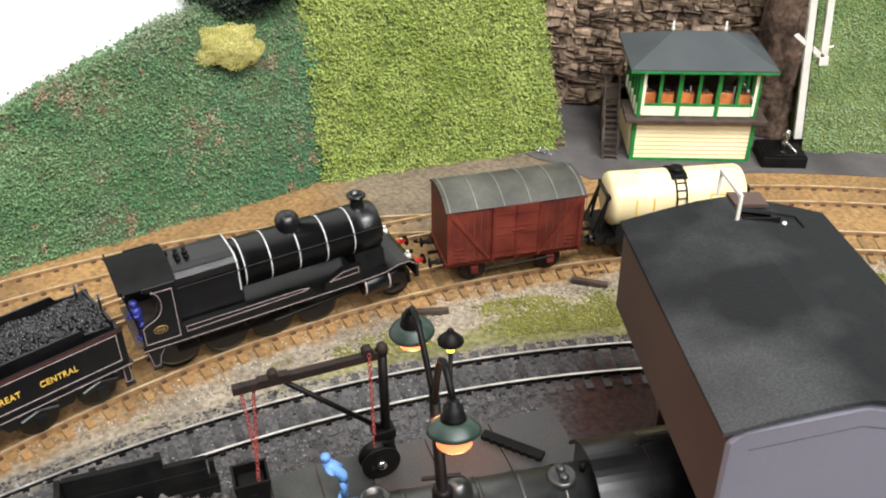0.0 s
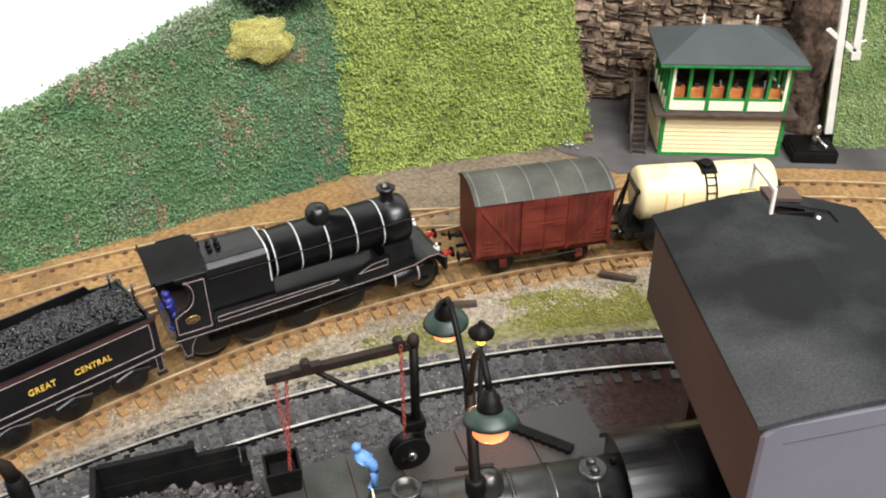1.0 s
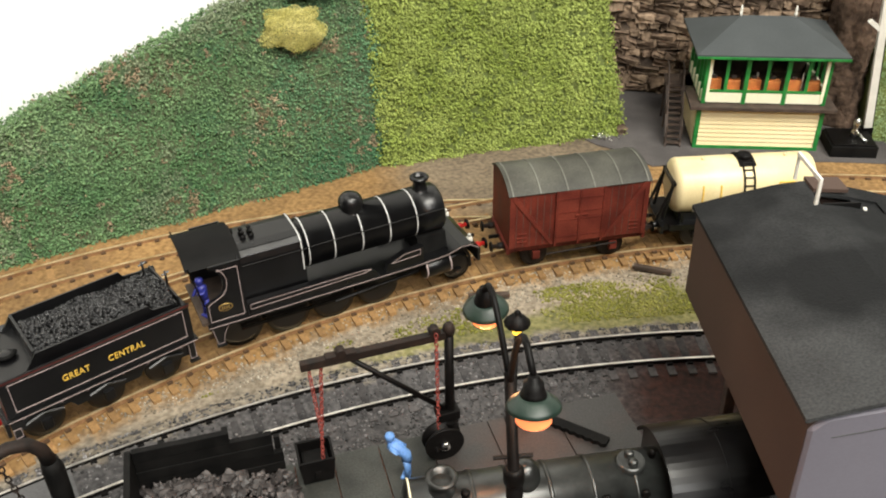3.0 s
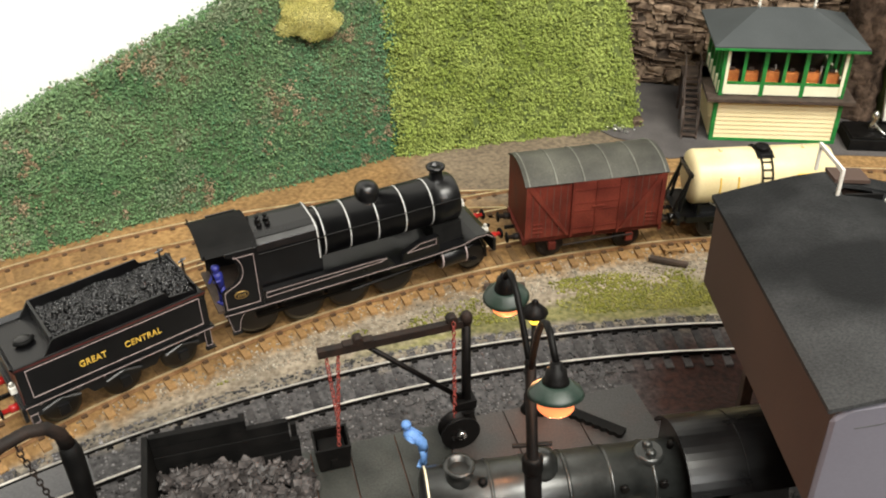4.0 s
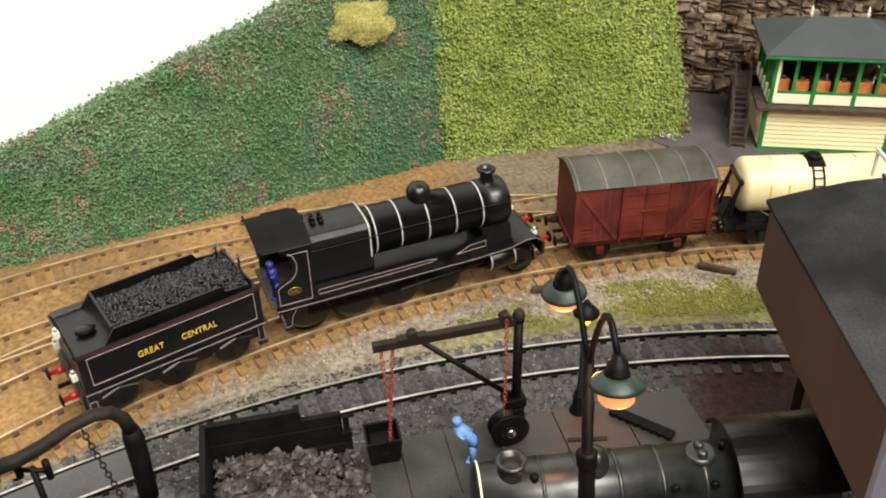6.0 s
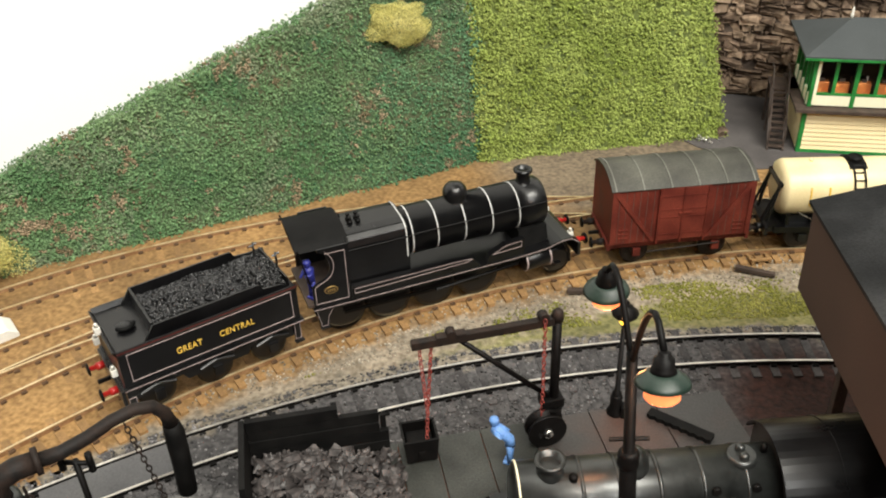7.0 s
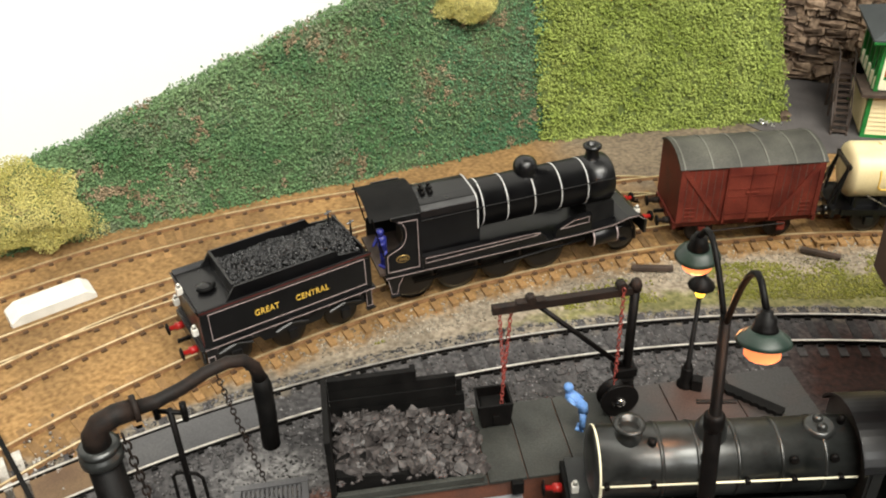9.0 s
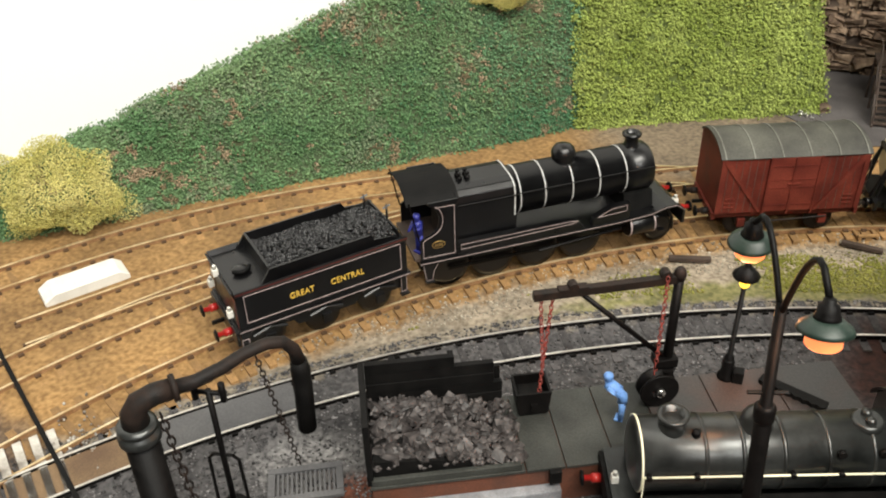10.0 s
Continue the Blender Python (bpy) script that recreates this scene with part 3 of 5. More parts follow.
# the tender: x forward, rail top at z 0
pos, rz = train_pose(137.75)
tender = thing("tender", pos, rz, "black lined tender lettered in gold and heaped with coal", "tender")
L0, L1 = -37.0, 36.0
part("footplate", box(L0 - 1, L1 + 1, -16.5, 16.5, 16.2, 17.4, 0.2), BLACK, tender)
body = part("tank_body", box(L0, L1, -15.5, 15.5, 17.4, 33.5, 0.5), BLACK, tender)
flare = bmesh.new()
for sy in (-1, 1):
    prism([(sy * 15.5, 32.5), (sy * 16.8, 35.2), (sy * 16.2, 35.4), (sy * 14.8, 33.2)], L0, L1, "x", flare)
prism([(L0, 32.5), (L0 - 1.2, 35.2), (L0 - 0.6, 35.4), (L0 + 0.8, 33.2)], -15.5, 15.5, "y", flare)
part("flared_rim", flare, BLACK, tender)
for sy in (-1, 1):
    part("coal_rail", prism([(L0 + 11, 33.4), (L0 + 15.5, 40.0), (L1 - 15, 40.0), (L1 - 13.5, 37.4), (L1 - 6, 36.4), (L1 - 1, 33.4)], sy * 14.2 - 0.4, sy * 14.2 + 0.4, "y"), BLACK, tender)
part("coal_plate", prism([(-14.2, 33.4), (-13.5, 40.5), (13.5, 40.5), (14.2, 33.4)], L0 + 15.0, L0 + 16.0, "x"), BLACK, tender)
part("coal_plate", prism([(-14.2, 33.4), (-13.5, 38.0), (13.5, 38.0), (14.2, 33.4)], L1 - 3, L1 - 2.2, "x"), BLACK, tender)
part("filler_lid", lathe([(3.0, 33.5), (3.0, 34.3), (2.6, 34.6), (0.1, 34.7)], (L0 + 8, 0, 0)), BLACK, tender)
crescent = tube([(L0 + 8 + 3.6 * math.cos(a), 3.6 * math.sin(a), 34.8) for a in np.linspace(3.6, 6.0, 9)], 0.9, 8)
part("filler_handle", crescent, SOOT, tender)
rc = np.random.default_rng(9)
heap = []
for _ in range(2600):
    x, y = rc.uniform(L0 + 16.6, L1 - 3.5), rc.uniform(-13.4, 13.4)
    rise = 35.4 + 2.6 * (1 - (y / 14) ** 2) + 1.2 * noise.noise((x * 0.1, y * 0.1, 0))
    heap.append((x, y, rise + rc.uniform(-0.6, 0.4)))
coal = blobs("tender_coal", heap, rc.uniform(0.5, 1.0, len(heap)), COALFINE, seed=8)
tagged(coal, "glinting fine black coal heaped in the tender", "coal", kind="stuff")
coal.matrix_world = tender.matrix_world
part("coal_floor", box(L0 + 16.0, L1 - 3.2, -13.4, 13.4, 33.4, 35.6), SOOT, tender)
for sy in (-1, 1):
    at = sy * 15.75
    frame_lines([(L0 + 3.4, 19.6), (L1 - 3.0, 19.6), (L1 - 3.0, 32.2), (L0 + 3.4, 32.2)], 0.34, at, tender)
    frame_lines([(L0 - 0.5, 16.7), (L1 + 0.5, 16.7)], 0.3, sy * 16.6, tender, closed=False)
    frame_lines([(L0, 34.3), (L1, 34.3)], 0.3, sy * 16.5, tender, REDLINE, closed=False)
    fr = part("side_frame", prism([(L0 + 1, 15.8), (L1 - 1, 15.8), (L1 - 2, 9), (L1 - 16, 9), (L1 - 18, 12), (L1 - 22, 12), (L1 - 24, 9), (L0 + 24, 9), (L0 + 22, 12), (L0 + 18, 12), (L0 + 16, 9), (L0 + 3, 9)], sy * 13.4 - 0.5, sy * 13.4 + 0.5), BLACK, tender)
    for x in (L0 + 12, L0 + 36, L0 + 60):
        part("axle_box", box(x - 2, x + 2, sy * 14.4 - 0.9, sy * 14.4 + 0.9, 5.5, 10, 0.3), BLACK, fr)
        part("leaf_spring", tube([(x - 7, sy * 14.3, 11.2), (x, sy * 14.3, 13.2), (x + 7, sy * 14.3, 11.2)], 0.7, 6), BLACK, fr)
        wheel(tender, x, sy * 8.4, 7.8, 10, drop=LIFT)
        frame_lines([(x - 7.5, 13.6), (x - 5, 15.2), (x + 5, 15.2), (x + 7.5, 13.6)], 0.25, sy * 14.1, fr, closed=False)
    part("step", box(L1 - 4, L1, sy * 15.8 - 1, sy * 15.8 + 1, 6.5, 7.2), BLACK, tender)
    part("step_hanger", box(L1 - 3.4, L1 - 0.6, sy * 14.9 - 0.3, sy * 14.9 + 0.3, 6.5, 16.2), BLACK, tender)
    frame_lines([(L1 - 3.2, 7.6), (L1 - 0.8, 7.6), (L1 - 0.8, 15.5), (L1 - 3.2, 15.5)], 0.24, sy * 15.3, tender)
    part("rear_step", box(L0 - 0.4, L0 + 3.4, sy * 15.4 - 1, sy * 15.4 + 1, 6.5, 7.2), BLACK, tender)
    part("rear_step_hanger", box(L0, L0 + 3, sy * 14.6 - 0.3, sy * 14.6 + 0.3, 6.5, 16.2), BLACK, tender)
    frame_lines([(L0 + 0.2, 7.4), (L0 + 2.8, 7.4), (L0 + 2.8, 11.5), (L0 + 0.2, 11.5)], 0.3, sy * 15.0, tender)
    frame_lines([(L0 - 0.3, 17.8), (L0 - 0.3, 33)], 0.25, sy * 15.2, tender, REDLINE, closed=False)
for x, y in ((L1 - 6.5, 9.0), (L1 - 2.0, -3.0)):
    brake = part("hand_brake", tube([(x, y, 33.4), (x, y, 44)], 0.5, 8), BLACK, tender)
    part("brake_handle", tube([(x - 1.6, y, 42.6), (x + 1.6, y, 43.4)], 0.4, 6), BLACK, brake)
part("buffer_beam", box(L0 - 2, L0 - 0.6, -16, 16, 10, 16.6, 0.2), BLACK, tender)
buffers(tender, L0 - 2, -1, RED)
for y in (-11.5, 0, 11.5):
    head_lamp(tender, L0 - 1.8, y, 22 if y else 34.6)
turn = Matrix.Translation((0, -15.72, 24.0)) @ Matrix.Rotation(radians(90), 4, "X")
lettering("GREAT", 3.9, GOLD, tender, turn @ Matrix.Translation((-10.5, 0, 0.1)) @ Matrix.Diagonal((0.8, 1, 1, 1)), bold=0.03, space=1.1)
lettering("CENTRAL", 3.9, GOLD, tender, turn @ Matrix.Translation((9, 0, 0.1)) @ Matrix.Diagonal((0.8, 1, 1, 1)), bold=0.03, space=1.1)

# the engine
pos, rz = train_pose(125.6)
loco = thing("steam_locomotive", pos, rz, "black lined model steam engine with white boiler bands", "locomotive")
B0, B1 = -62.5, 62.0
edge = [(B0, 17.4), (B0 + 92, 18.0), (B0 + 108, 18.9), (B1 - 9, 21.0), (B1 - 4, 21.0), (B1, 18.0)]
part("running_plate", prism([(x, z - 1.2) for x, z in edge] + [(x, z + 0.3) for x, z in edge[::-1]], -16.6, 16.6), BLACK, loco)
for sy in (-1, 1):
    part("valance_lining", strip([(x, z - 0.3) for x, z in edge], 0.32, "y", sy * 16.65), LINE, loco)
part("frames", box(B0 + 2, B1 - 2, -8.5, 8.5, 8, 17), SOOT, loco)
BZ, BR = 35.2, 10.7
part("boiler", lathe([(BR, B0 + 42), (BR, B0 + 97.5), (BR + 0.3, B0 + 97.5), (BR + 0.3, B0 + 110.2), (BR - 0.6, B0 + 111.2), (4, B0 + 112), (0.1, B0 + 112.4)], (0, 0, BZ), "x", 48), BLACK, loco)
part("smokebox_saddle", prism([(-11.5, 18), (11.5, 18), (9.5, 27), (-9.5, 27)], B0 + 97, B0 + 111, "x"), SOOT, loco)
for x in (47.2, 58.6, 71.4, 84.2, 97.2):
    part("boiler_band", lathe([(BR - 0.3, B0 + x - 0.27), (BR + 0.16, B0 + x - 0.27), (BR + 0.16, B0 + x + 0.27), (BR - 0.3, B0 + x + 0.27)], (0, 0, BZ), "x", 48), BAND, loco, "white painted boiler band")
fb = [(-12.2, 18), (12.2, 18), (12.4, 30), (12.2, 40.6), (11.2, 43.6), (9.0, 45.3), (5, 46.0), (-5, 46.0), (-9.0, 45.3), (-11.2, 43.6), (-12.2, 40.6), (-12.4, 30)]
part("firebox", prism(fb, B0 + 16, B0 + 44.6, "x", bevel=0.3), BLACK, loco)
part("firebox_band", prism([(p[0] * 1.015, 25 + (p[1] - 25) * 1.012) for p in fb if p[1] > 20], B0 + 43.4, B0 + 43.9, "x"), BAND, loco)
part("handrail", tube([(B0 + 18, -12.9, 40.0), (B0 + 44, -12.7, 40.0), (B0 + 48, -12.0, 40.0), (B0 + 110, -11.9, 40.4)], 0.28, 6), IRON, loco)
part("handrail", tube([(B0 + 18, 12.9, 40.0), (B0 + 44, 12.7, 40.0), (B0 + 48, 12.0, 40.0), (B0 + 110, 11.9, 40.4)], 0.28, 6), IRON, loco)
part("dome", lathe([(6.6, -2.6), (5.2, -1.2), (4.9, 0.0), (5.3, 1.6), (5.4, 3.0), (5.0, 4.6), (4.0, 6.0), (2.4, 6.9), (0.1, 7.3)], (B0 + 70.6, 0, BZ + BR), n=36), BLACK, loco)
part("chimney", lathe([(5.2, -2), (3.7, -0.6), (3.1, 0.8), (2.9, 3.4), (3.1, 4.6), (4.2, 4.9), (4.3, 5.8), (3.5, 6.4), (2.6, 6.5), (2.6, 4.5)], (B0 + 103.3, 0, BZ + BR + 0.4)), BLACK, loco)
for x in (22.5, 26):
    for y in (-1.5, 1.5):
        part("safety_valve", lathe([(1.2, 0), (1.2, 1.2), (0.6, 1.4), (0.6, 2.4), (1.0, 2.6), (0.8, 3.2)], (B0 + x, y, 45.8), n=12), IRON, loco)
part("whistle", tube([(B0 + 19, 3, 45.8), (B0 + 19, 3, 49)], 0.5, 8), IRON, loco)
# the cab, open at the back, a curved cut-out in each side
cut = [(3.2 + 5.6 * math.cos(a), 37.5 + 7.4 * math.sin(a)) for a in np.linspace(-1.5, 1.4, 10)]
side = [(0.5, 18), (17, 18), (17, 46), (4.2, 46)] + cut[::-1] + [(1.6, 29.2), (0.5, 28.0)]
for sy in (-1, 1):
    cs = part("cab_side", prism([(B0 + p[0], p[1]) for p in side], sy * 15.6 - 0.4, sy * 15.6 + 0.4), BLACK, loco)
    frame_lines([(B0 + 1.6, 19.6), (B0 + 15.4, 19.6), (B0 + 15.4, 43.4), (B0 + 7.2, 43.4)] + [(B0 + 1.6 + p[0], p[1]) for p in cut[::-1][1:-1]] + [(B0 + 2.6, 28.6), (B0 + 1.6, 27.6)], 0.34, sy * 16.05, cs)
    plate = lathe([(2.9, -0.2), (2.9, 0.2)], (0, 0, 0), "y", 24)
    bmesh.ops.scale(plate, vec=(1, 1, 0.62), verts=plate.verts)
    bmesh.ops.translate(plate, vec=(B0 + 8.2, sy * 16.1, 25.4), verts=plate.verts)
    pl = part("oval_plate", plate, BRASS, cs, "oval brass plate")
    inner = lathe([(2.5, -0.1), (2.5, 0.1)], (0, 0, 0), "y", 24)
    bmesh.ops.scale(inner, vec=(1, 1, 0.58), verts=inner.verts)
    bmesh.ops.translate(inner, vec=(B0 + 8.2, sy * 16.3, 25.4), verts=inner.verts)
    part("plate_field", inner, BLACK, pl)
    bars = bmesh.new()
    for k in range(4):
        box(B0 + 6.6 + k * 0.9, B0 + 7.1 + k * 0.9, sy * 16.45 - 0.1, sy * 16.45 + 0.1, 24.7, 26.1, 0, bars)
    part("plate_bar", bars, BRASS, pl)
    part("cab_step", box(B0 + 2, B0 + 6, sy * 15.8 - 1, sy * 15.8 + 1, 6.5, 7.2), BLACK, loco)
    part("cab_step_hanger", prism([(B0 + 2.5, 6.5), (B0 + 5.5, 6.5), (B0 + 6.5, 12), (B0 + 9, 16.6), (B0 + 1, 16.6)], sy * 14.9 - 0.3, sy * 14.9 + 0.3), BLACK, loco)
    frame_lines([(B0 + 2.8, 7.2), (B0 + 5.2, 7.2), (B0 + 6.1, 12), (B0 + 8.6, 16.0), (B0 + 1.3, 16.0)], 0.25, sy * 15.35, loco)
    part("cab_pillar", tube([(B0 + 0.3, sy * 15.2, 28), (B0 - 3.5, sy * 15.0, 47.2)], 0.35, 6), IRON, loco)
    # splashers: one long box with rounded front, one short ahead
    sp = part("long_splasher", prism([(B0 + 17.1, 18), (B0 + 76, 18), (B0 + 72, 22.6), (B0 + 64, 23.8), (B0 + 17.1, 23.8)], sy * 14.8 - 1.4, sy * 14.8 + 1.4), BLACK, loco)
    frame_lines([(B0 + 18.2, 20.6), (B0 + 69, 22.0), (B0 + 72.0, 22.9), (B0 + 68, 23.4), (B0 + 18.2, 23.0)], 0.25, sy * 16.3, sp)
    sq = part("front_splasher", prism([(B0 + 79, 18.0), (B0 + 97, 18.0), (B0 + 97, 26.6), (B0 + 88, 26.2), (B0 + 80, 22.4)], sy * 14.6 - 1.4, sy * 14.6 + 1.4), BLACK, loco)
    frame_lines([(B0 + 81.5, 22.4), (B0 + 95.5, 23.0), (B0 + 95.5, 25.8), (B0 + 88, 25.4)], 0.25, sy * 16.1, sq)
    for x in (14, 35, 56, 77):
        wheel(loco, B0 + x, sy * 8.4, 9.8, 12, "driving_wheel", drop=LIFT)
    wheel(loco, B0 + 117, sy * 8.4, 6.8, 9, "leading_wheel", drop=LIFT)
    part("coupling_rod", box(B0 + 14, B0 + 77, sy * 10.4 - 0.4, sy * 10.4 + 0.4, 7.0, 8.6, 0.2), IRON, loco)
    part("connecting_rod", tube([(B0 + 56, sy * 11.6, 8), (B0 + 96, sy * 11.6, 11)], 0.8, 6), IRON, loco)
    part("cylinder", lathe([(4.6, B0 + 98), (5.0, B0 + 98.4), (5.0, B0 + 110.6), (4.6, B0 + 111)], (0, sy * 12.0, 12.2), "x", 24), BLACK, loco)
    for x in (98.6, 110.4):
        part("cylinder_band", lathe([(4.8, B0 + x - 0.35), (5.12, B0 + x - 0.35), (5.12, B0 + x + 0.35), (4.8, B0 + x + 0.35)], (0, sy * 12.0, 12.2), "x", 24), LINE, loco)
    part("slide_bar", box(B0 + 82, B0 + 98, sy * 12 - 0.7, sy * 12 + 0.7, 12.6, 13.6), IRON, loco)
    part("guard_iron", tube([(B1 - 4, sy * 9, 15), (B1 - 1, sy * 9, 9), (B1 - 0.5, sy * 9, 3)], 0.8, 6), BLACK, loco)
arch = [(15.9 * math.sin(a) * 1.03, 34.0 + 16.0 * math.cos(a)) for a in np.linspace(-1.12, 1.12, 18)]
arch_in = [(p[0] * 0.97, p[1] - 0.8) for p in arch[::-1]]
part("cab_roof", prism([(p[0], p[1] * 0.55 + 22.8) for p in arch + arch_in], B0 - 4.5, B0 + 18, "x"), SOOT, loco)
part("cab_front", prism([(-15.4, 18), (15.4, 18), (15.4, 46), (8, 48.8), (-8, 48.8), (-15.4, 46)], B0 + 16.2, B0 + 17, "x"), BLACK, loco)
part("cab_floor", box(B0 - 2, B0 + 16, -15.2, 15.2, 18, 19.4), WOODDARK, loco)
part("backhead", box(B0 + 12, B0 + 16.1, -8, 8, 19.4, 40, 1.2), RUSTIRON, loco)
part("buffer_beam", box(B1 - 0.2, B1 + 1.2, -16, 16, 10, 16.8, 0.2), BLACK, loco)
buffers(loco, B1 + 1.2, 1, RED)
for y in (-12, 12):
    head_lamp(loco, B1 - 2.5, y, 18.4)
part("front_steps", box(B1 - 12, B1 - 9, -17, -14.6, 8.5, 9.2), BLACK, loco)


def figure(name, place, rz, jacket, label, stoop=0.0, arm=1):
    """A cast figure, one plain mesh."""
    f = bmesh.new()
    for s in (-1, 1):
        tube([(s * 1.0, 0, 0.4), (s * 0.95, 0.2, 5), (s * 0.8, 0, 10.2)], [1.0, 1.05, 1.35], 8, f)
        box(s * 1.0 - 0.9, s * 1.0 + 0.9, -2.2, 1.0, 0, 1.0, 0.3, f)
    tube([(0, 0, 9.5), (0, -0.2, 13), (0, -0.6 - stoop, 17.6), (0, -0.8 - stoop, 18.8)], [2.0, 2.0, 2.4, 1.2], 10, f)
    tube([(-2.3, -0.5 - stoop, 17.3), (-3.1, -1.6, 14.2), (-2.6, -3.8, 12.8)], [0.9, 0.8, 0.6], 7, f)
    tube([(2.3, -0.5 - stoop, 17.3), (3.0, -2.4 * arm, 15.8), (2.4, -5.2 * arm, 16.8)], [0.9, 0.8, 0.6], 7, f)
    lathe([(0.8, 18.4), (1.5, 19.6), (1.65, 20.8), (1.9, 21.5), (1.6, 22.6), (0.1, 23.0)], (0, -1.1 - stoop, 0), "z", 12, f)
    bmesh.ops.scale(f, vec=(0.92, 0.92, 0.84), verts=f.verts)
    ob = part(name, f, jacket)
    ob.matrix_world = pose(place[0] * MM, place[1] * MM, place[2] * MM, 0, 0, rz)
    return tagged(ob, label, "figurine")


m = loco.matrix_world
c0 = m @ Vector((B0 * MM + 0.0015, -0.0098, 0.0194))
figure("figurine", (c0.x / MM, c0.y / MM, c0.z / MM), rz - 60, NAVY, "small painted crewman figurine in deep blue standing in the cab")

# the goods van
pos, rz = train_pose(112.85)
van = thing("goods_van", pos, rz - 2.4, "weathered red-brown goods van with grey ribbed roof", "railway wagon")
H0, H1 = -33.0, 33.0
vb = part("van_body", box(H0, H1, -15.2, 15.2, 13.0, 42.0, 0.2), VANRED, van)
roofarc = [(16.0 * math.sin(a) / math.sin(0.85), 41.6 + 5.0 * (math.cos(a) - math.cos(0.85)) / (1 - math.cos(0.85))) for a in np.linspace(-0.85, 0.85, 21)]
part("roof", prism(roofarc + [(p[0] * 0.97, p[1] - 0.7) for p in roofarc[::-1]], H0 - 0.8, H1 + 0.8, "x"), VANROOF, van, "weathered grey curved roof")
part("van_end", prism([(p[0] * 0.94, p[1] - 0.6) for p in roofarc], H0, H0 + 0.8, "x"), VANRED, van)
part("van_end", prism([(p[0] * 0.94, p[1] - 0.6) for p in roofarc], H1 - 0.8, H1, "x"), VANRED, van)
for k in range(6):
    x = H0 + 1.2 + k * (H1 - H0 - 2.4) / 5
    part("roof_rib", prism([(p[0] * 1.002, p[1] + 0.3) for p in roofarc] + [(p[0], p[1] - 0.2) for p in roofarc[::-1]], x - 0.3, x + 0.3, "x"), RIB, van)
for sy in (-1, 1):
    y = sy * 15.2
    for k in range(1, 22):
        part("plank_joint", box(H0 + 3.2 * k - 0.08, H0 + 3.2 * k + 0.08, y - 0.12, y + 0.12, 13.6, 41.0), ROCKDARK, vb) if abs(H0 + 3.2 * k) > 11.5 else None
    door = part("door", box(-11, 11, y - 0.7, y + 0.7, 13.6, 41.2, 0.2), VANRED2, vb)
    for z in (17, 26, 30, 37):
        part("door_rail", box(-11, 11, y - 0.95, y + 0.95, z - 0.3, z + 0.3), VANRED, door)
    for x in (-11.2, 0, 11.2):
        part("door_post", box(x - 0.5, x + 0.5, y - 1.1, y + 1.1, 12.2, 41.6), VANRED, door)
    part("door_handle", box(-2, 4, y - 1.25, y + 1.25, 27.6, 28.3), VANRED2, door)
    for sx in (-1, 1):
        part("diagonal_brace", prism([(sx * 32.0, 41.2), (sx * 32.0, 39.4), (sx * 13.4, 13.4), (sx * 11.9, 13.4), (sx * 30.4, 41.2)], y - 0.6, y + 0.6), VANRED2, vb)
        part("corner_plate", box(sx * 32.0 - 1.1, sx * 32.0 + 1.1, y - 0.45, y + 0.45, 13.1, 41.8), VANRED2, vb)
        part("axle_guard", prism([(sx * 19 - 3.5, 11), (sx * 19 + 3.5, 11), (sx * 19 + 1.6, 3.6), (sx * 19 - 1.6, 3.6)], sy * 11.4 - 0.4, sy * 11.4 + 0.4), RUSTIRON, van)
        part("axle_box", box(sx * 19 - 1.8, sx * 19 + 1.8, sy * 12.4 - 1, sy * 12.4 + 1, 4.2, 8.4, 0.3), VANRED, van)
        wheel(van, sx * 19, sy * 8.4, 6.6, 8, rim=RUSTIRON, drop=LIFT)
        bars = bmesh.new()
        for r in range(3):
            for c in range(3):
                box(-sx * 0 + sx * 27 + c * 1.6 - 2.2, sx * 27 + c * 1.6 - 1.1, y - 0.55, y + 0.55, 16 + r * 2.2, 16.5 + r * 2.2, 0, bars)
        part("faded_marking_bar", bars, VANRED2, vb)
    part("solebar", box(H0, H1, sy * 12.5 - 0.7, sy * 12.5 + 0.7, 9.8, 12.9), VANRED, van)
    part("brake_lever", tube([(-14, sy * 13.6, 6.5), (20, sy * 13.8, 8.4)], 0.4, 6), RUSTIRON, van)
part("underframe", box(H0 + 1, H1 - 1, -12, 12, 9.0, 12.95), RUSTIRON, van)
for sx in (-1, 1):
    part("headstock", box(sx * 33.1 - 0.8, sx * 33.1 + 0.8, -14.5, 14.5, 9.6, 12.9), VANRED, van)
    buffers(van, sx * 33.9, sx, RUSTIRON, 11.4)

# the milk tank wagon
pos, rz = train_pose(103.3)
tank = thing("milk_tank_wagon", pos, rz, "cream cylindrical tank wagon on a black six-wheeled chassis", "railway wagon")
T0, T1 = -33.0, 33.0
part("tank", lathe([(0.1, T0 - 1.6), (9.5, T0 - 1.4), (12.6, T0 + 0.2), (13.2, T0 + 1.6), (13.2, T1 - 1.6), (12.6, T1 - 0.2), (9.5, T1 + 1.4), (0.1, T1 + 1.6)], (0, 0, 27.5), "x", 48), CREAM, tank)
part("manhole", lathe([(3.4, -1.5), (3.4, 1.6), (3.0, 2.2), (0.1, 2.4)], (0, 0, 40.6)), IRON, tank)
part("tank_platform", prism([(13.8 * math.sin(a), 27.5 + 13.8 * math.cos(a)) for a in np.linspace(-0.5, 0.5, 9)] + [(13.3 * math.sin(a), 27.5 + 13.3 * math.cos(a)) for a in np.linspace(0.5, -0.5, 9)], -4, 4, "x"), IRON, tank)
for x in (-20, 20):
    part("tank_valve", lathe([(0.9, 0), (0.9, 1.2), (0.3, 1.5)], (x, 0, 40.5), n=10), CREAM, tank)
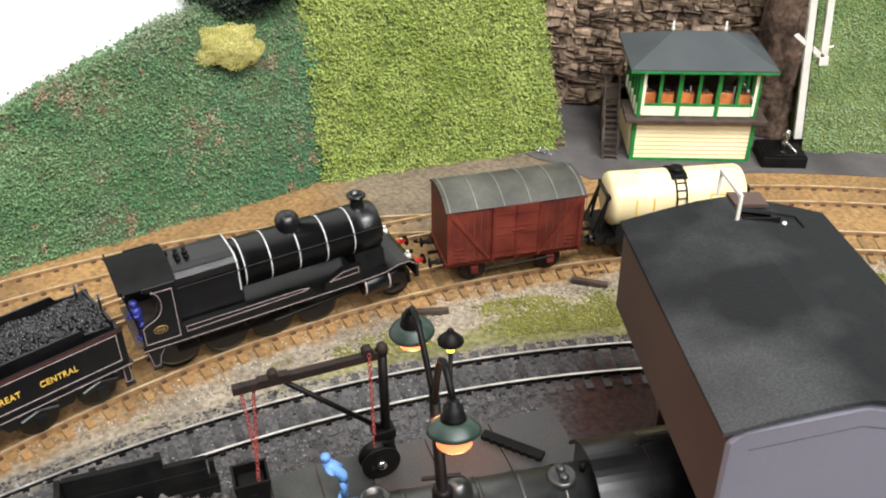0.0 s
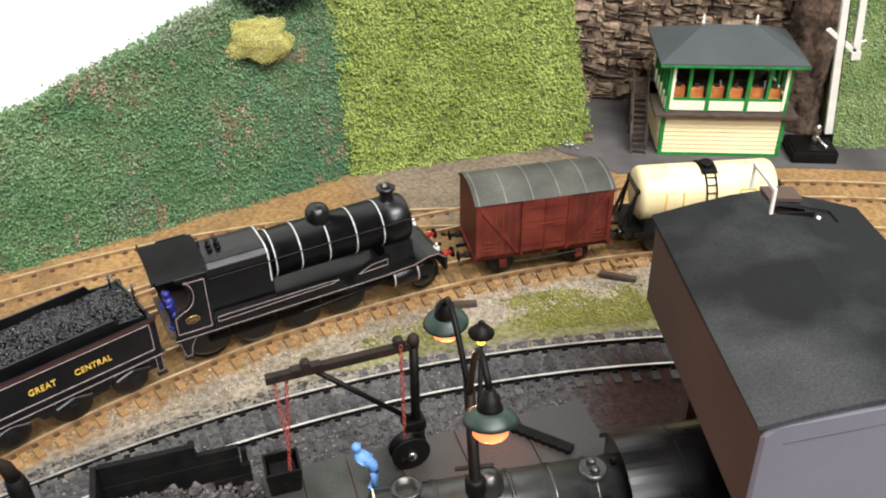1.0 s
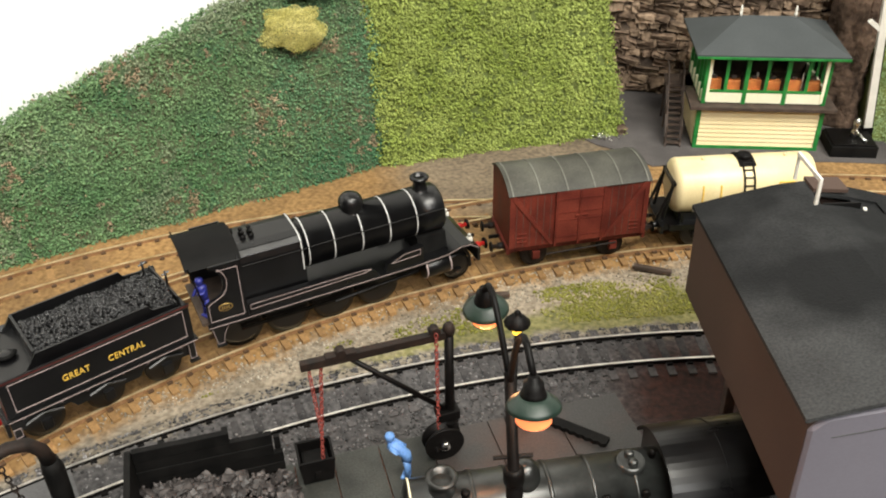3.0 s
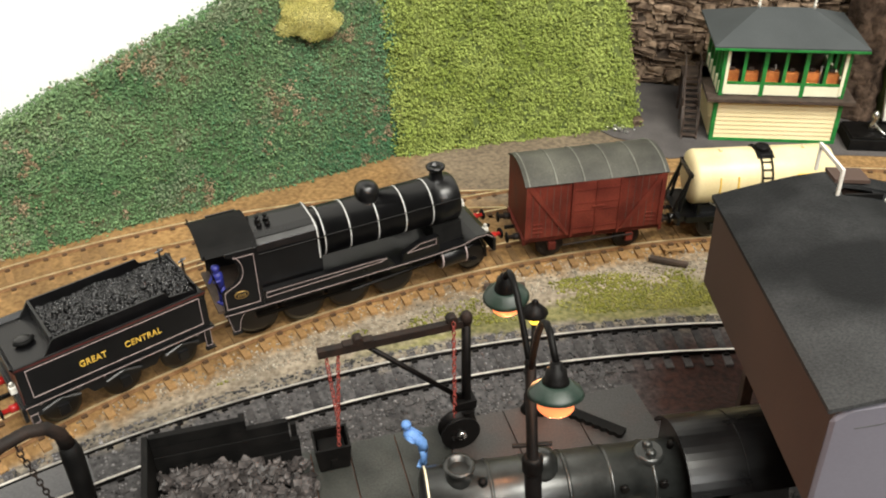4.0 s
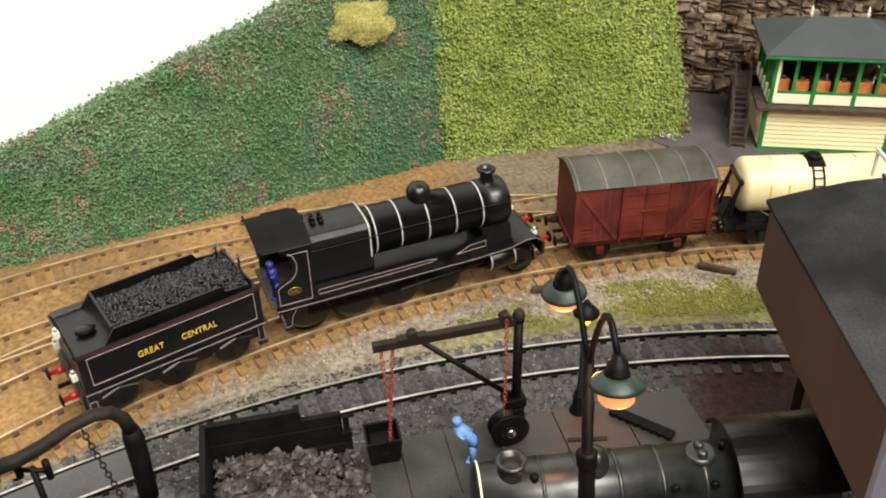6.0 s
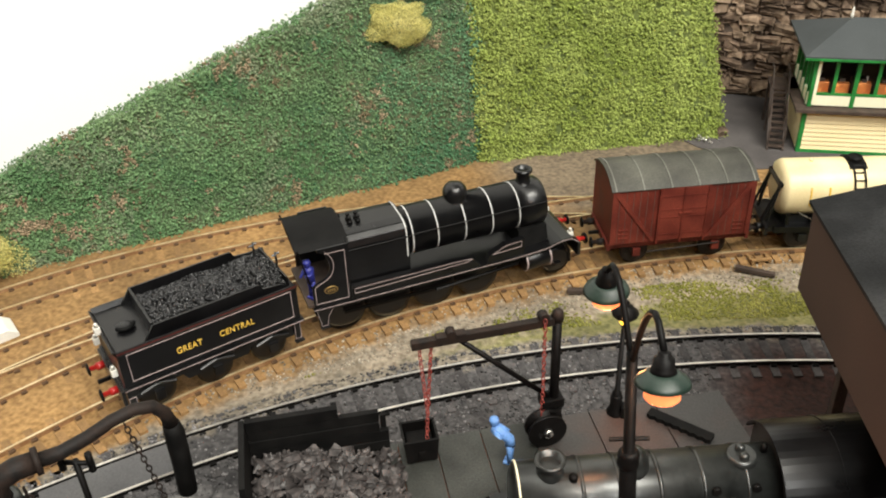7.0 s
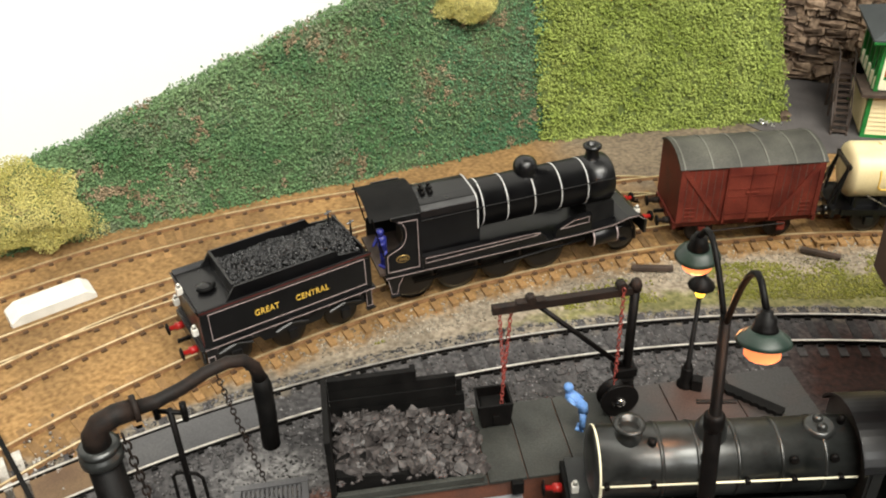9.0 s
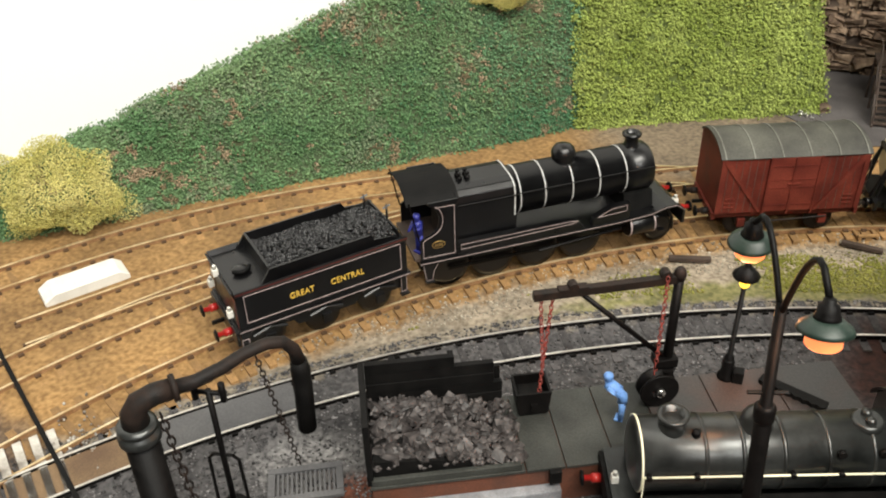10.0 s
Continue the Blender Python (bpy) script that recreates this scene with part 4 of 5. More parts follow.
for sy in (-1, 1):
    lad = part("ladder", bmesh.new(), IRON, tank)
    b = bmesh.new()
    path = [(13.9 * math.sin(a) * sy, 27.5 + 13.9 * math.cos(a)) for a in np.linspace(0.25, 1.75, 12)] + [(sy * 14.6, 14)]
    for x in (-2.4, 2.4):
        tube([(x, p[0], p[1]) for p in path], 0.42, 6, b)
    for k in range(1, 13, 2):
        tube([(-2.4, *path[k]), (2.4, *path[k])], 0.34, 6, b)
    bmesh.ops.scale(b, vec=(MM, MM, MM), verts=b.verts)
    b.to_mesh(lad.data)
    b.free()
    part("running_board", box(-36, 36, sy * 12.5 - 1.0, sy * 12.5 + 1.0, 9.6, 12.6), BLACK, tank)
    for x in (-22, 0, 22):
        part("axle_guard", prism([(x - 3.6, 10), (x + 3.6, 10), (x + 1.7, 3.4), (x - 1.7, 3.4)], sy * 11.2 - 0.4, sy * 11.2 + 0.4), BLACK, tank)
        part("axle_box", box(x - 1.8, x + 1.8, sy * 12.2 - 1, sy * 12.2 + 1, 4.0, 8.2, 0.3), GLOSS, tank)
        wheel(tank, x, sy * 8.4, 6.8, 8, drop=LIFT)
    for x in (-30, -18, -8, 8, 18, 30):
        part("saddle_post", box(x - 0.8, x + 0.8, sy * 11.5 - 0.6, sy * 11.5 + 0.6, 12, 18.5), BLACK, tank)
    for sx in (-1, 1):
        part("tie_rod", tube([(sx * 27, sy * 13.3, 21), (sx * 13, sy * 13.0, 13)], 0.3, 6), STEEL, tank)
        part("end_stay", tube([(sx * 38, sy * 7.5, 12.5), (sx * 34.8, sy * 7.5, 34)], 0.8, 6), BLACK, tank)
        part("end_stay", tube([(sx * 41, sy * 7.5, 12.5), (sx * 34.8, sy * 7.5, 32)], 0.8, 6), BLACK, tank)
part("chassis", box(-40, 40, -12, 12, 9.4, 12.6), BLACK, tank)
part("cradle", box(-31, 31, -9, 9, 12.6, 16.5), BLACK, tank)
for sx in (-1, 1):
    part("end_beam", box(sx * 34.8 - 0.8, sx * 34.8 + 0.8, -9, 9, 31.5, 33.5), BLACK, tank)
    part("headstock", box(sx * 40 - 0.8, sx * 40 + 0.8, -14.5, 14.5, 9.0, 13.0), BLACK, tank)
    buffers(tank, sx * 40.8, sx, BLACK, 11.0)
# wide-set letters, wrapped on the curve as raised strokes


def tank_stroke(b, pts, w=0.9):
    for (x0, a0), (x1, a1) in zip(pts, pts[1:]):
        n = 6
        tube([(x0 + (x1 - x0) * k / n, -13.3 * math.sin(a0 + (a1 - a0) * k / n), 27.5 + 13.3 * math.cos(a0 + (a1 - a0) * k / n)) for k in range(n + 1)], w / 2, 5, b)
    return b


part("letter_u", tank_stroke(bmesh.new(), [(-22, 1.14), (-22, 1.78), (-20.5, 1.9), (-15, 1.9), (-13.5, 1.78), (-13.5, 1.14)]), GOLD, tank, "gold letter U")
part("letter_d", tank_stroke(bmesh.new(), [(14.5, 1.14), (14.5, 1.9), (21.5, 1.9), (23.5, 1.78), (23.5, 1.28), (21.5, 1.14), (14.5, 1.14)]), GOLD, tank, "gold letter D")

# ---- the signal box and its corner ----
apron = [on((284, -560, 583), a) for a in np.linspace(105.2, 62, 24)] + [(560, 125), (100, 125), (98, 40), (92, 31), (100, 24), (108, 21)]
tagged(part("pavement", prism(apron, 0, 3.4, "z"), TARMAC), "dark grey tarmac apron round the signal box", "pavement", kind="structure")

sb = thing("signal_box", (154.5, 29, 3.2), 4, "green and cream timber signal box with grey hipped roof", "signal box")
W, D = 71.0, 46.0
part("lower_wall", box(0.6, W - 0.6, 0.6, D, 0, 26), CREAMBOARD, sb)
for k in range(9):
    part("weatherboard", prism([(-0.5, 2.0 + k * 2.7), (0.5, 2.0 + k * 2.7), (0.5, 4.6 + k * 2.7), (0.1, 4.6 + k * 2.7)], 2.2, W - 2.2, "x"), CREAMBOARD, sb)
for x in (0, W - 2.4):
    part("corner_post", box(x, x + 2.4, -0.8, 1.6, 0, 26.5, 0.2), GREENP, sb)
part("bottom_rail", box(0, W, -1.0, 1.2, 0, 2.0, 0.2), GREENP, sb)
for k in range(9):
    part("weatherboard", box(-0.3, 0.6, 2, D - 2, 2.0 + k * 2.7, 4.5 + k * 2.7), CREAMBOARD, sb)
part("corner_post", box(-0.6, 1.6, D - 2, D, 0, 26.5, 0.2), GREENP, sb)
part("walkway", box(-5, W + 5, -5.5, D + 1, 26.2, 28.4, 0.3), WOODDARK, sb, "dark brown walkway boards")
part("upper_floor", box(0.8, W - 0.8, 0.8, D, 28.4, 29.2), WOODDARK, sb)
part("back_wall", box(0.8, W - 0.8, D - 1.5, D, 28.4, 57), CREAMBOARD, sb)
part("inner_back", box(1.6, W - 1.6, D - 2.2, D - 1.6, 29.2, 57), ROCKDARK, sb)
bay = (W - 4.8) / 3
for k in range(4):
    x = 1.2 + k * bay
    part("window_post", box(x, x + 2.4, -0.6, 1.4, 28.4, 58, 0.2), GREENP, sb)
for x in (3.2, W - 4.6):
    part("end_trim", box(x, x + 1.6, -0.8, 0.4, 30, 58), CREAMTRIM, sb)
for k in range(3):
    x0, x1 = 1.2 + k * bay + 2.4, 1.2 + (k + 1) * bay
    part("sill_panel", box(x0, x1, -0.3, 0.9, 29.2, 35.4), CREAMTRIM, sb)
    win = part("window_frame", box(x0, x1, -0.5, 1.0, 35.4, 36.6), GREENP, sb)
    part("window_head", box(x0, x1, -0.5, 1.0, 55.6, 58), CREAMTRIM, win)
    part("glazing_bar", box((x0 + x1) / 2 - 0.9, (x0 + x1) / 2 + 0.9, -0.4, 0.8, 36.6, 55.6), GREENP, win)
    for s in (0, 1):
        xa, xb = (x0, (x0 + x1) / 2 - 0.9) if s == 0 else ((x0 + x1) / 2 + 0.9, x1)
        pane = part("pane", box(xa, xb, 0.2, 0.4, 36.6, 55.6), GLASS, win)
        pane.visible_shadow = False
        part("lever_cabinet", box(xa + 1.0, xb - 0.4, 5, 9, 29.2, 41 - s * 0.6, 0.5), ORANGE, sb, "orange varnished cabinet")
        part("instrument", box(xa + 3, xb - 3, 6, 8, 41, 43, 0.3), WOODDARK, sb)
for k in range(7):
    part("signal_lever", tube([(8 + k * 8.5, 12, 29), (8 + k * 8.5, 13.5, 42)], 0.5, 6), WHITE if k % 3 == 0 else RUSTIRON, sb)
for x in (0.8, W - 2.0):
    part("side_panel", box(x, x + 1.2, 1.4, D, 28.4, 36), CREAMTRIM, sb)
    part("side_head", box(x, x + 1.2, 1.4, D, 55.6, 58), GREENP, sb)
    for k in range(5):
        part("side_post", box(x - 0.2, x + 1.4, 3 + k * 10, 5 + k * 10, 28.4, 58), GREENP, sb)
rb = bmesh.new()
ov = 5.5
lo = [rb.verts.new(p) for p in ((-ov, -ov, 58), (W + ov, -ov, 58), (W + ov, D + ov, 58), (-ov, D + ov, 58))]
lo2 = [rb.verts.new(p) for p in ((-ov, -ov, 59.4), (W + ov, -ov, 59.4), (W + ov, D + ov, 59.4), (-ov, D + ov, 59.4))]
r0, r1 = rb.verts.new((21, D / 2, 72)), rb.verts.new((W - 21, D / 2, 72))
for k in range(4):
    rb.faces.new((lo[k], lo[(k + 1) % 4], lo2[(k + 1) % 4], lo2[k]))
rb.faces.new((lo2[0], lo2[1], r1, r0))
rb.faces.new((lo2[1], lo2[2], r1))
rb.faces.new((lo2[2], lo2[3], r0, r1))
rb.faces.new((lo2[3], lo2[0], r0))
rb.faces.new(lo[::-1])
roof = part("roof", rb, SLATE, sb, "slate grey hipped roof")
part("gutter", box(-ov, W + ov, -ov - 0.7, -ov - 0.05, 57.4, 58.6), GREENP, roof)
for x in (20.5, W - 20.5):
    part("finial", lathe([(0.9, 0), (0.9, 2.5), (0.5, 3), (0.9, 4), (0.2, 6.5)], (x, D / 2, 71.5), n=10), WHITE, roof)

stair = thing("staircase", (138.5, 27, 3.2), 2, "steep dark brown timber staircase up to the signal box", "staircase")
for x in (0, 8.6):
    part("stringer", prism([(0, 0), (2.6, 0), (27.6, 28.4), (25, 28.4), (0, 1.5)], x, x + 0.9, "x"), WOODDARK, stair)
    part("stair_rail", tube([(x + 0.45, 1, 12), (x + 0.45, 25, 40), (x + 0.45, 34, 40)], 0.4, 6), WOODDARK, stair)
    for y, z in ((1, 0), (13, 13), (25, 27)):
        part("rail_post", tube([(x + 0.45, y, z), (x + 0.45, y, z + 13)], 0.45, 6), WOODDARK, stair)
for k in range(11):
    part("tread", box(0.9, 8.6, 0.6 + k * 2.5, 3.4 + k * 2.5, 1.8 + k * 2.6, 2.6 + k * 2.6), WOODDARK, stair)
part("landing", box(0, 16, 25, 42, 27.2, 28.4), WOODDARK, stair)
for x, y in ((0.6, 41), (0.6, 26)):
    part("landing_post", box(x, x + 1.2, y - 0.6, y + 0.6, 0, 27.2), WOODDARK, stair)

# rock face behind the box: separate rough stones in dark joints
rockwall = tagged(part("rock_wall", box(96, 268, 103, 122, 0, 160), ROCKDARK), "old brown stone retaining wall behind the signal box", "stone wall", kind="structure")
rr = np.random.default_rng(12)


def stone_mesh(w, h):
    b = box(-w / 2, w / 2, -3.2, 3.2, -h / 2, h / 2, min(w, h) * 0.2)
    for v in b.verts:
        v.co += Vector((rr.normal(0, 0.5), rr.normal(0, 1.0), rr.normal(0, 0.5)))
    return b


kinds = []
for w, h in ((10, 5.0), (7, 5.4), (13, 4.6), (8.5, 5.8), (5.5, 5.4), (9.5, 5.2), (6.5, 4.8), (15, 5.4), (4.5, 5.0), (11.5, 5.6)):
    kinds.append((w, part("stone", stone_mesh(w, h), ROCK, rockwall)))
used = set()
for row in range(26):
    x = 96 + rr.uniform(0, 6)
    while x < 264:
        k = int(rr.integers(0, len(kinds)))
        w, proto = kinds[k]
        if k not in used:
            o, _ = proto, used.add(k)
        else:
            o = new("stone", proto.data)
            o.parent = rockwall
        stretch = float(rr.uniform(0.8, 1.15))
        o.rotation_euler = (0, float(rr.normal(0, 0.1)), float(rr.normal(0, 0.12)) + (math.pi if rr.uniform() < 0.5 else 0))
        o.scale = (stretch, 1, float(rr.uniform(0.75, 1.35)))
        o.location = ((x + w * stretch / 2) * MM, (103.4 + rr.normal(0, 1.2)) * MM, (4 + row * 6.0 + 2.7 + rr.normal(0, 0.6)) * MM)
        x += w * stretch + 0.3
outcrop = thing("rock_outcrop", (243, 84, 0), 0, "twisted brown rock outcrop at the wall's end", "rock")
for k in range(9):
    ang = k * 0.7
    pts = [(6 * math.sin(ang) + 5 * noise.noise((k, z * 0.02, 1)), 4 - 8 * math.cos(ang) * (1 - z / 300) + 6 * noise.noise((k, z * 0.03, 5)) - max(15, 30 - z * 0.25) * 0.3, z) for z in range(0, 150, 10)]
    rib = tube(pts, [7.5 - z * 0.012 + 2.2 * noise.noise((k * 3, z * 0.06, 9)) for z in range(0, 150, 10)], 14)
    bmesh.ops.subdivide_edges(rib, edges=rib.edges[:], cuts=1)
    for v in rib.verts:
        v.co += Vector((noise.noise(v.co * 0.16 + Vector((k, 0, 0))), noise.noise(v.co * 0.16 + Vector((0, 9, k))), 0)) * 3.4
        v.co += Vector((noise.noise(v.co * 0.5), noise.noise(v.co * 0.5 + Vector((5, 0, 0))), 0)) * 1.2
    part("rock_rib", rib, OUTCROP, outcrop)

sig = thing("signal_post", (256, 49, 3.2), 0, "white bracket semaphore signal post on a black base", "railway signal", ry=-6)
part("post", prism([(-2.2, 0), (2.2, 0), (1.5, 150), (-1.5, 150)], -1.9, 1.9), WHITE, sig)
# thin dark strip that paints the shaded side of the white post
part("post_shadow_side", box(2.25, 2.6, -1.7, 1.7, 2, 90), IRON, sig)
part("post_foot", box(-2.8, 2.8, -2.5, 2.5, 0, 10, 0.3), IRON, sig)
part("bracket", prism([(-8, 74), (-6, 75), (9, 62), (9, 59.5), (7.5, 59.5)], -1.6, 1.6), WHITE, sig)
part("doll", prism([(7, 58), (11, 58), (10.6, 150), (8, 150)], -1.6, 1.6), WHITE, sig)
part("doll_foot", box(6.4, 11.6, -2.2, 2.2, 56, 61, 0.3), WHITE, sig)
part("bracket_lug", tube([(11, 0, 66), (14, 0, 66.5)], 0.7, 6), WHITE, sig)
base = thing("point_motor_box", (244, 36, 3.2), 4, "black equipment box with a silver lever casting", "equipment box")
part("box_body", box(-13, 13, -9, 14, 0, 7, 0.6), SOOT, base)
part("box_lid", box(-12, 12, -8, 13, 7, 8, 0.4), IRON, base)
part("casting", lathe([(2.2, 8), (2.0, 11), (1.2, 12.5), (2.1, 15), (2.0, 18), (0.8, 19.5)], (2, 3, 0), n=12), STEEL, base, "dull silver lever casting")
part("casting_arm", tube([(2, 3, 12), (5, -2, 9.5), (7, -5, 8.5)], 0.9, 7), STEEL, base)
tagged(part("loose_stone", stone_mesh(6, 4), ROCK), "small brown stone by the hedge foot", "stone").matrix_world = pose(0.113, 0.042, 0.006, 10, 0, 20)
wh = np.random.default_rng(3)
tagged(blobs("silver_scrap", [(102 + wh.normal(0, 3), 33 + wh.normal(0, 1.6), 4 + abs(wh.normal(0, 0.8))) for _ in range(40)], wh.uniform(0.5, 1.2, 40), STEEL), "little heap of silver scrap at the hedge foot", "scrap", kind="stuff")

# ---- the raised coaling tower ----
tw = thing("coaling_tower", (130.3, -196.5, 0), 10.4, "raised brown coaling tower with black felt roof", "coaling tower", rx=-2.75)
TW, TL = 68.0, 102.5
part("side_wall", box(0, 2.4, -TL, 0, 62, 95.5), TOWERWALL, tw, "plain brown painted wall")
part("side_wall", box(TW - 2.4, TW, -TL, 0, 62, 95.5), TOWERWALL, tw)
part("far_wall", prism([(2.5, 62), (TW - 2.5, 62), (TW - 2.5, 95.5), (TW / 2, 102.5), (2.5, 95.5)], -2.4, 0, "y"), TOWERWALL, tw)
endo = [(0.2, 12), (TW - 0.2, 12), (TW - 0.2, 92), (TW - 4, 95.6), (TW / 2, 101.6), (4, 95.6), (0.2, 92)]
# paler than the brown walls: its frontal light is in the colour
part("end_wall", prism(endo, -TL - 1.2, -TL + 1.4, "y", bevel=0.9), TOWEREND, tw, "smooth tower end, cool light put into its grey-lilac colour")
part("end_beading", strip([(6, 89.5), (TW / 2, 95.5), (TW - 6, 89.5)], 0.4, "y", -TL - 1.2), GREYBOARD, tw)
part("floor_panel", box(2.5, TW - 2.5, -TL + 1.5, -2.5, 62, 64), WOODDARK, tw)
# roof: two felt slopes with a softened ridge, laid round the hatch
for sgn in (0, 1):
    pr = [(-1.8, 95.2), (12, 99.0), (24, 101.9), (TW / 2 + 0.02, 103.4), (TW / 2 + 0.02, 104.6), (24, 103.2), (12, 100.3), (-1.8, 96.5)]
    if sgn:
        pr = [(TW - x, z) for x, z in pr]
        for y0, y1 in ((-TL - 2.2, -15.5), (-7.5, 0.6)):
            part("roof_slope", prism(pr, y0, y1, "y"), FELT, tw)
        part("roof_slope", prism([(x, z) for x, z in pr if x > 47] + [(47, 99.6 + 1.9)] , -15.5, -7.5, "y"), FELT, tw)
    else:
        part("roof_slope", prism(pr, -TL - 2.2, 0.6, "y"), FELT, tw)
part("hatch_curb", box(35, 47, -15.4, -14.6, 100.5, 104.6), SOOT, tw)
lid = part("hatch_lid", prism([(34.5, 104.6), (46, 104.0), (46, 105.2), (34.5, 105.8)], -7.4, 1.5, "y"), TOWERWALL, tw, "brown open hatch lid")
rail = part("hatch_rail", box(32.0, 33.0, -15.5, 4.5, 112.2, 113.6, 0.2), WHITE, tw, "white safety rail")
for y in (-15.0, 3.5):
    part("rail_upright", box(32.0, 33.0, y - 0.5, y + 0.5, 103.8, 112.4, 0.1), WHITE, rail)
part("white_pin", lathe([(0.7, 0), (0.7, 1.4)], (48.5, -15.5, 101.4), n=8), WHITE, tw)
for x, y in ((22, -3), (TW - 4, -3), (10, -TL + 4), (TW - 4, -TL + 4), (TW - 4, -TL / 2)):
    part("leg", box(x - 2, x + 2, y - 2, y + 2, 0 if y > -10 else -6, 62, 0.3), WOODDARK, tw)

# ---- the coaling stage with its bunker ----
stage = thing("coaling_stage", (-45, -280, 0), 25.0, "low sooty concrete coaling stage with a timber coal bunker", "loading stage")
SD = 29.0
part("stage_body", box(0, 172, -SD, 5, 0, 16.2), DECKWALL, stage, "rust-streaked dark stage wall")
for x0, x1 in ((-0.6, 50.3), (50.7, 63.6), (64.0, 80.3), (80.7, 98.3), (98.7, 121.3), (121.7, 146.3), (146.7, 172.6)):
    part("deck_slab", box(x0, x1, -SD - 0.8, 5.6, 16.25, 17.4, 0.2), DECKRED if x0 > 90 else DECK, stage)
part("bunker_end", box(-1.4, 0.6, -SD, 0.6, 17.4, 44.6, 0.3), SOOT, stage)
for k in range(6):
    part("bunker_board", box(0.7, 31 if k > 4 else 47.5 - (3 if k > 2 else 0), -0.6 - 0.2 * (k % 2), 1.4, 17.4 + k * 4.5, 21.7 + k * 4.5, 0.25), SOOT, stage)
for x in (10, 30, 46):
    part("bunker_stake", box(x - 1, x + 1, 1.5, 3.2, 17.4, 36 if x > 40 else 44, 0.2), SOOT, stage)
part("front_lip", box(0, 49, -SD - 0.4, -SD + 1.4, 17.5, 20.2, 0.3), DECK, stage)
# added stand-in for the pale band below the stage wall
part("pale_foot_strip", box(10, 62, -SD - 4, -SD - 0.05, 0, 9.5, 0.6), ASHGREY, stage, "pale grey strip added along the foot of the stage")
part("buffer_block", box(58, 62, -SD - 3, -SD - 0.9, 12, 17.2, 0.3), SOOT, stage)
rc = np.random.default_rng(21)


def heap_height(x, y):
    return 19.4 + 12.5 * max(0.0, 1 - (x / 54) ** 2.2) * (0.45 + 0.55 * (y + SD) / SD) + 1.2 * noise.noise((x * 0.15, y * 0.15, 2))


heap = thing("coal_heap", (-45, -280, 0), 25.0, "heap of grey-black angular lump coal in the bunker", "coal")
rubble = [(x, y, heap_height(x, y) - 1.6 - rc.uniform(0, 1.0)) for x, y in zip(rc.uniform(1.2, 50, 900), rc.uniform(-SD + 1.5, -1.2, 900))]
blobs("coal_rubble", rubble, rc.uniform(0.7, 1.6, len(rubble)), COAL, heap, seed=31, flat=0.85)["kind"] = "stuff"
shapes = []
for k in range(16):
    lump = bmesh.new()
    size = np.array((2.4, 1.9, 1.4)) * rc.uniform(0.75, 1.25)
    for p in rc.uniform(-1, 1, (11, 3)):
        lump.verts.new(Vector(p / max(abs(p).max(), 0.4) * size * rc.uniform(0.7, 1.0)))
    bmesh.ops.convex_hull(lump, input=lump.verts[:])
    loose = [v for v in lump.verts if not v.link_faces]
    bmesh.ops.delete(lump, geom=loose, context="VERTS")
    shapes.append(part("coal_lump", lump, COAL, heap))
for k in range(300):
    o = shapes[k] if k < 16 else new("coal_lump", shapes[k % 16].data)
    o.parent = heap
    x, y = rc.uniform(2.2, 50), rc.uniform(-SD + 2.6, -2.6)
    o.location = (x * MM, y * MM, (heap_height(x, y) + rc.uniform(-1.2, 0.3)) * MM)
    o.rotation_euler = tuple(float(v) for v in rc.uniform(-0.6, 0.6, 2)) + (float(rc.uniform(0, 6.28)),)
    o.scale = (float(rc.uniform(0.7, 1.15)),) * 3
part("heap_core", prism([(1, 17.4), (47, 17.4), (40, 19.5), (22, 24.5), (1, 27)], -SD + 1.6, -1.0, "y"), SOOT, stage)

skip = thing("coal_skip", (7.5, -256, 17.4), 25, "small black iron coal skip under the crane", "skip")
prof = [(-5.2, 1), (5.2, 1), (6.2, 10.5), (-6.2, 10.5)]
part("skip_side", prism(prof, -5.4, -4.6), IRON, skip)
part("skip_side", prism(prof, 4.6, 5.4), IRON, skip)
for sx in (-1, 1):
    part("skip_end", prism([(sx * 5.2, 1), (sx * 6.2, 10.5), (sx * 5.4, 10.5), (sx * 4.4, 1)], -4.6, 4.6), IRON, skip)
part("skip_floor", box(-4.6, 4.6, -4.6, 4.6, 1, 1.8), IRON, skip)
part("skip_load", box(-4.6, 4.6, -4.5, 4.5, 1.8, 6.8, 0.8), SOOT, skip)
for x in (-4, 4):
    for y in (-4, 4):
        part("skip_foot", box(x - 0.7, x + 0.7, y - 0.7, y + 0.7, 0, 1), IRON, skip)
part("skip_bracket", box(-1, 1, -6.2, -5.3, 3, 6), IRON, skip)

cr = thing("yard_crane", (51.2, -236.6, 17.4), 207.5, "dark iron hand crane with red chains on the stage", "crane")
part("mast", tube([(0, 0, 0), (0, 0, 52)], [1.8, 1.6], 14), IRON, cr)
part("mast_cap", lathe([(1.9, 51), (2.2, 53), (1.8, 54.6), (0.9, 55.6)], n=12), RUSTIRON, cr)
part("base_collar", lathe([(4.2, 0), (4.2, 1.2), (3.0, 2.2), (3.0, 12), (3.4, 13)], n=16), IRON, cr)
drum = part("winding_drum", lathe([(6.8, -2.6), (7.0, -2.6), (7.0, -1.6), (4.5, -1.4), (4.5, 1.4), (7.0, 1.6), (7.0, 2.6), (6.8, 2.6)], (4.0, 3.8, 7.2), "y", 24), IRON, cr)
part("gear_boss", lathe([(1.6, 2.6), (1.6, 4.0)], (4.0, 3.8, 7.2), "y", 10), STEEL, drum)
part("crank_handle", tube([(4, 7.8, 7.2), (4, 8.6, 7.2), (8, 8.8, 9.5), (8, 11, 9.5)], 0.45, 6), IRON, drum)
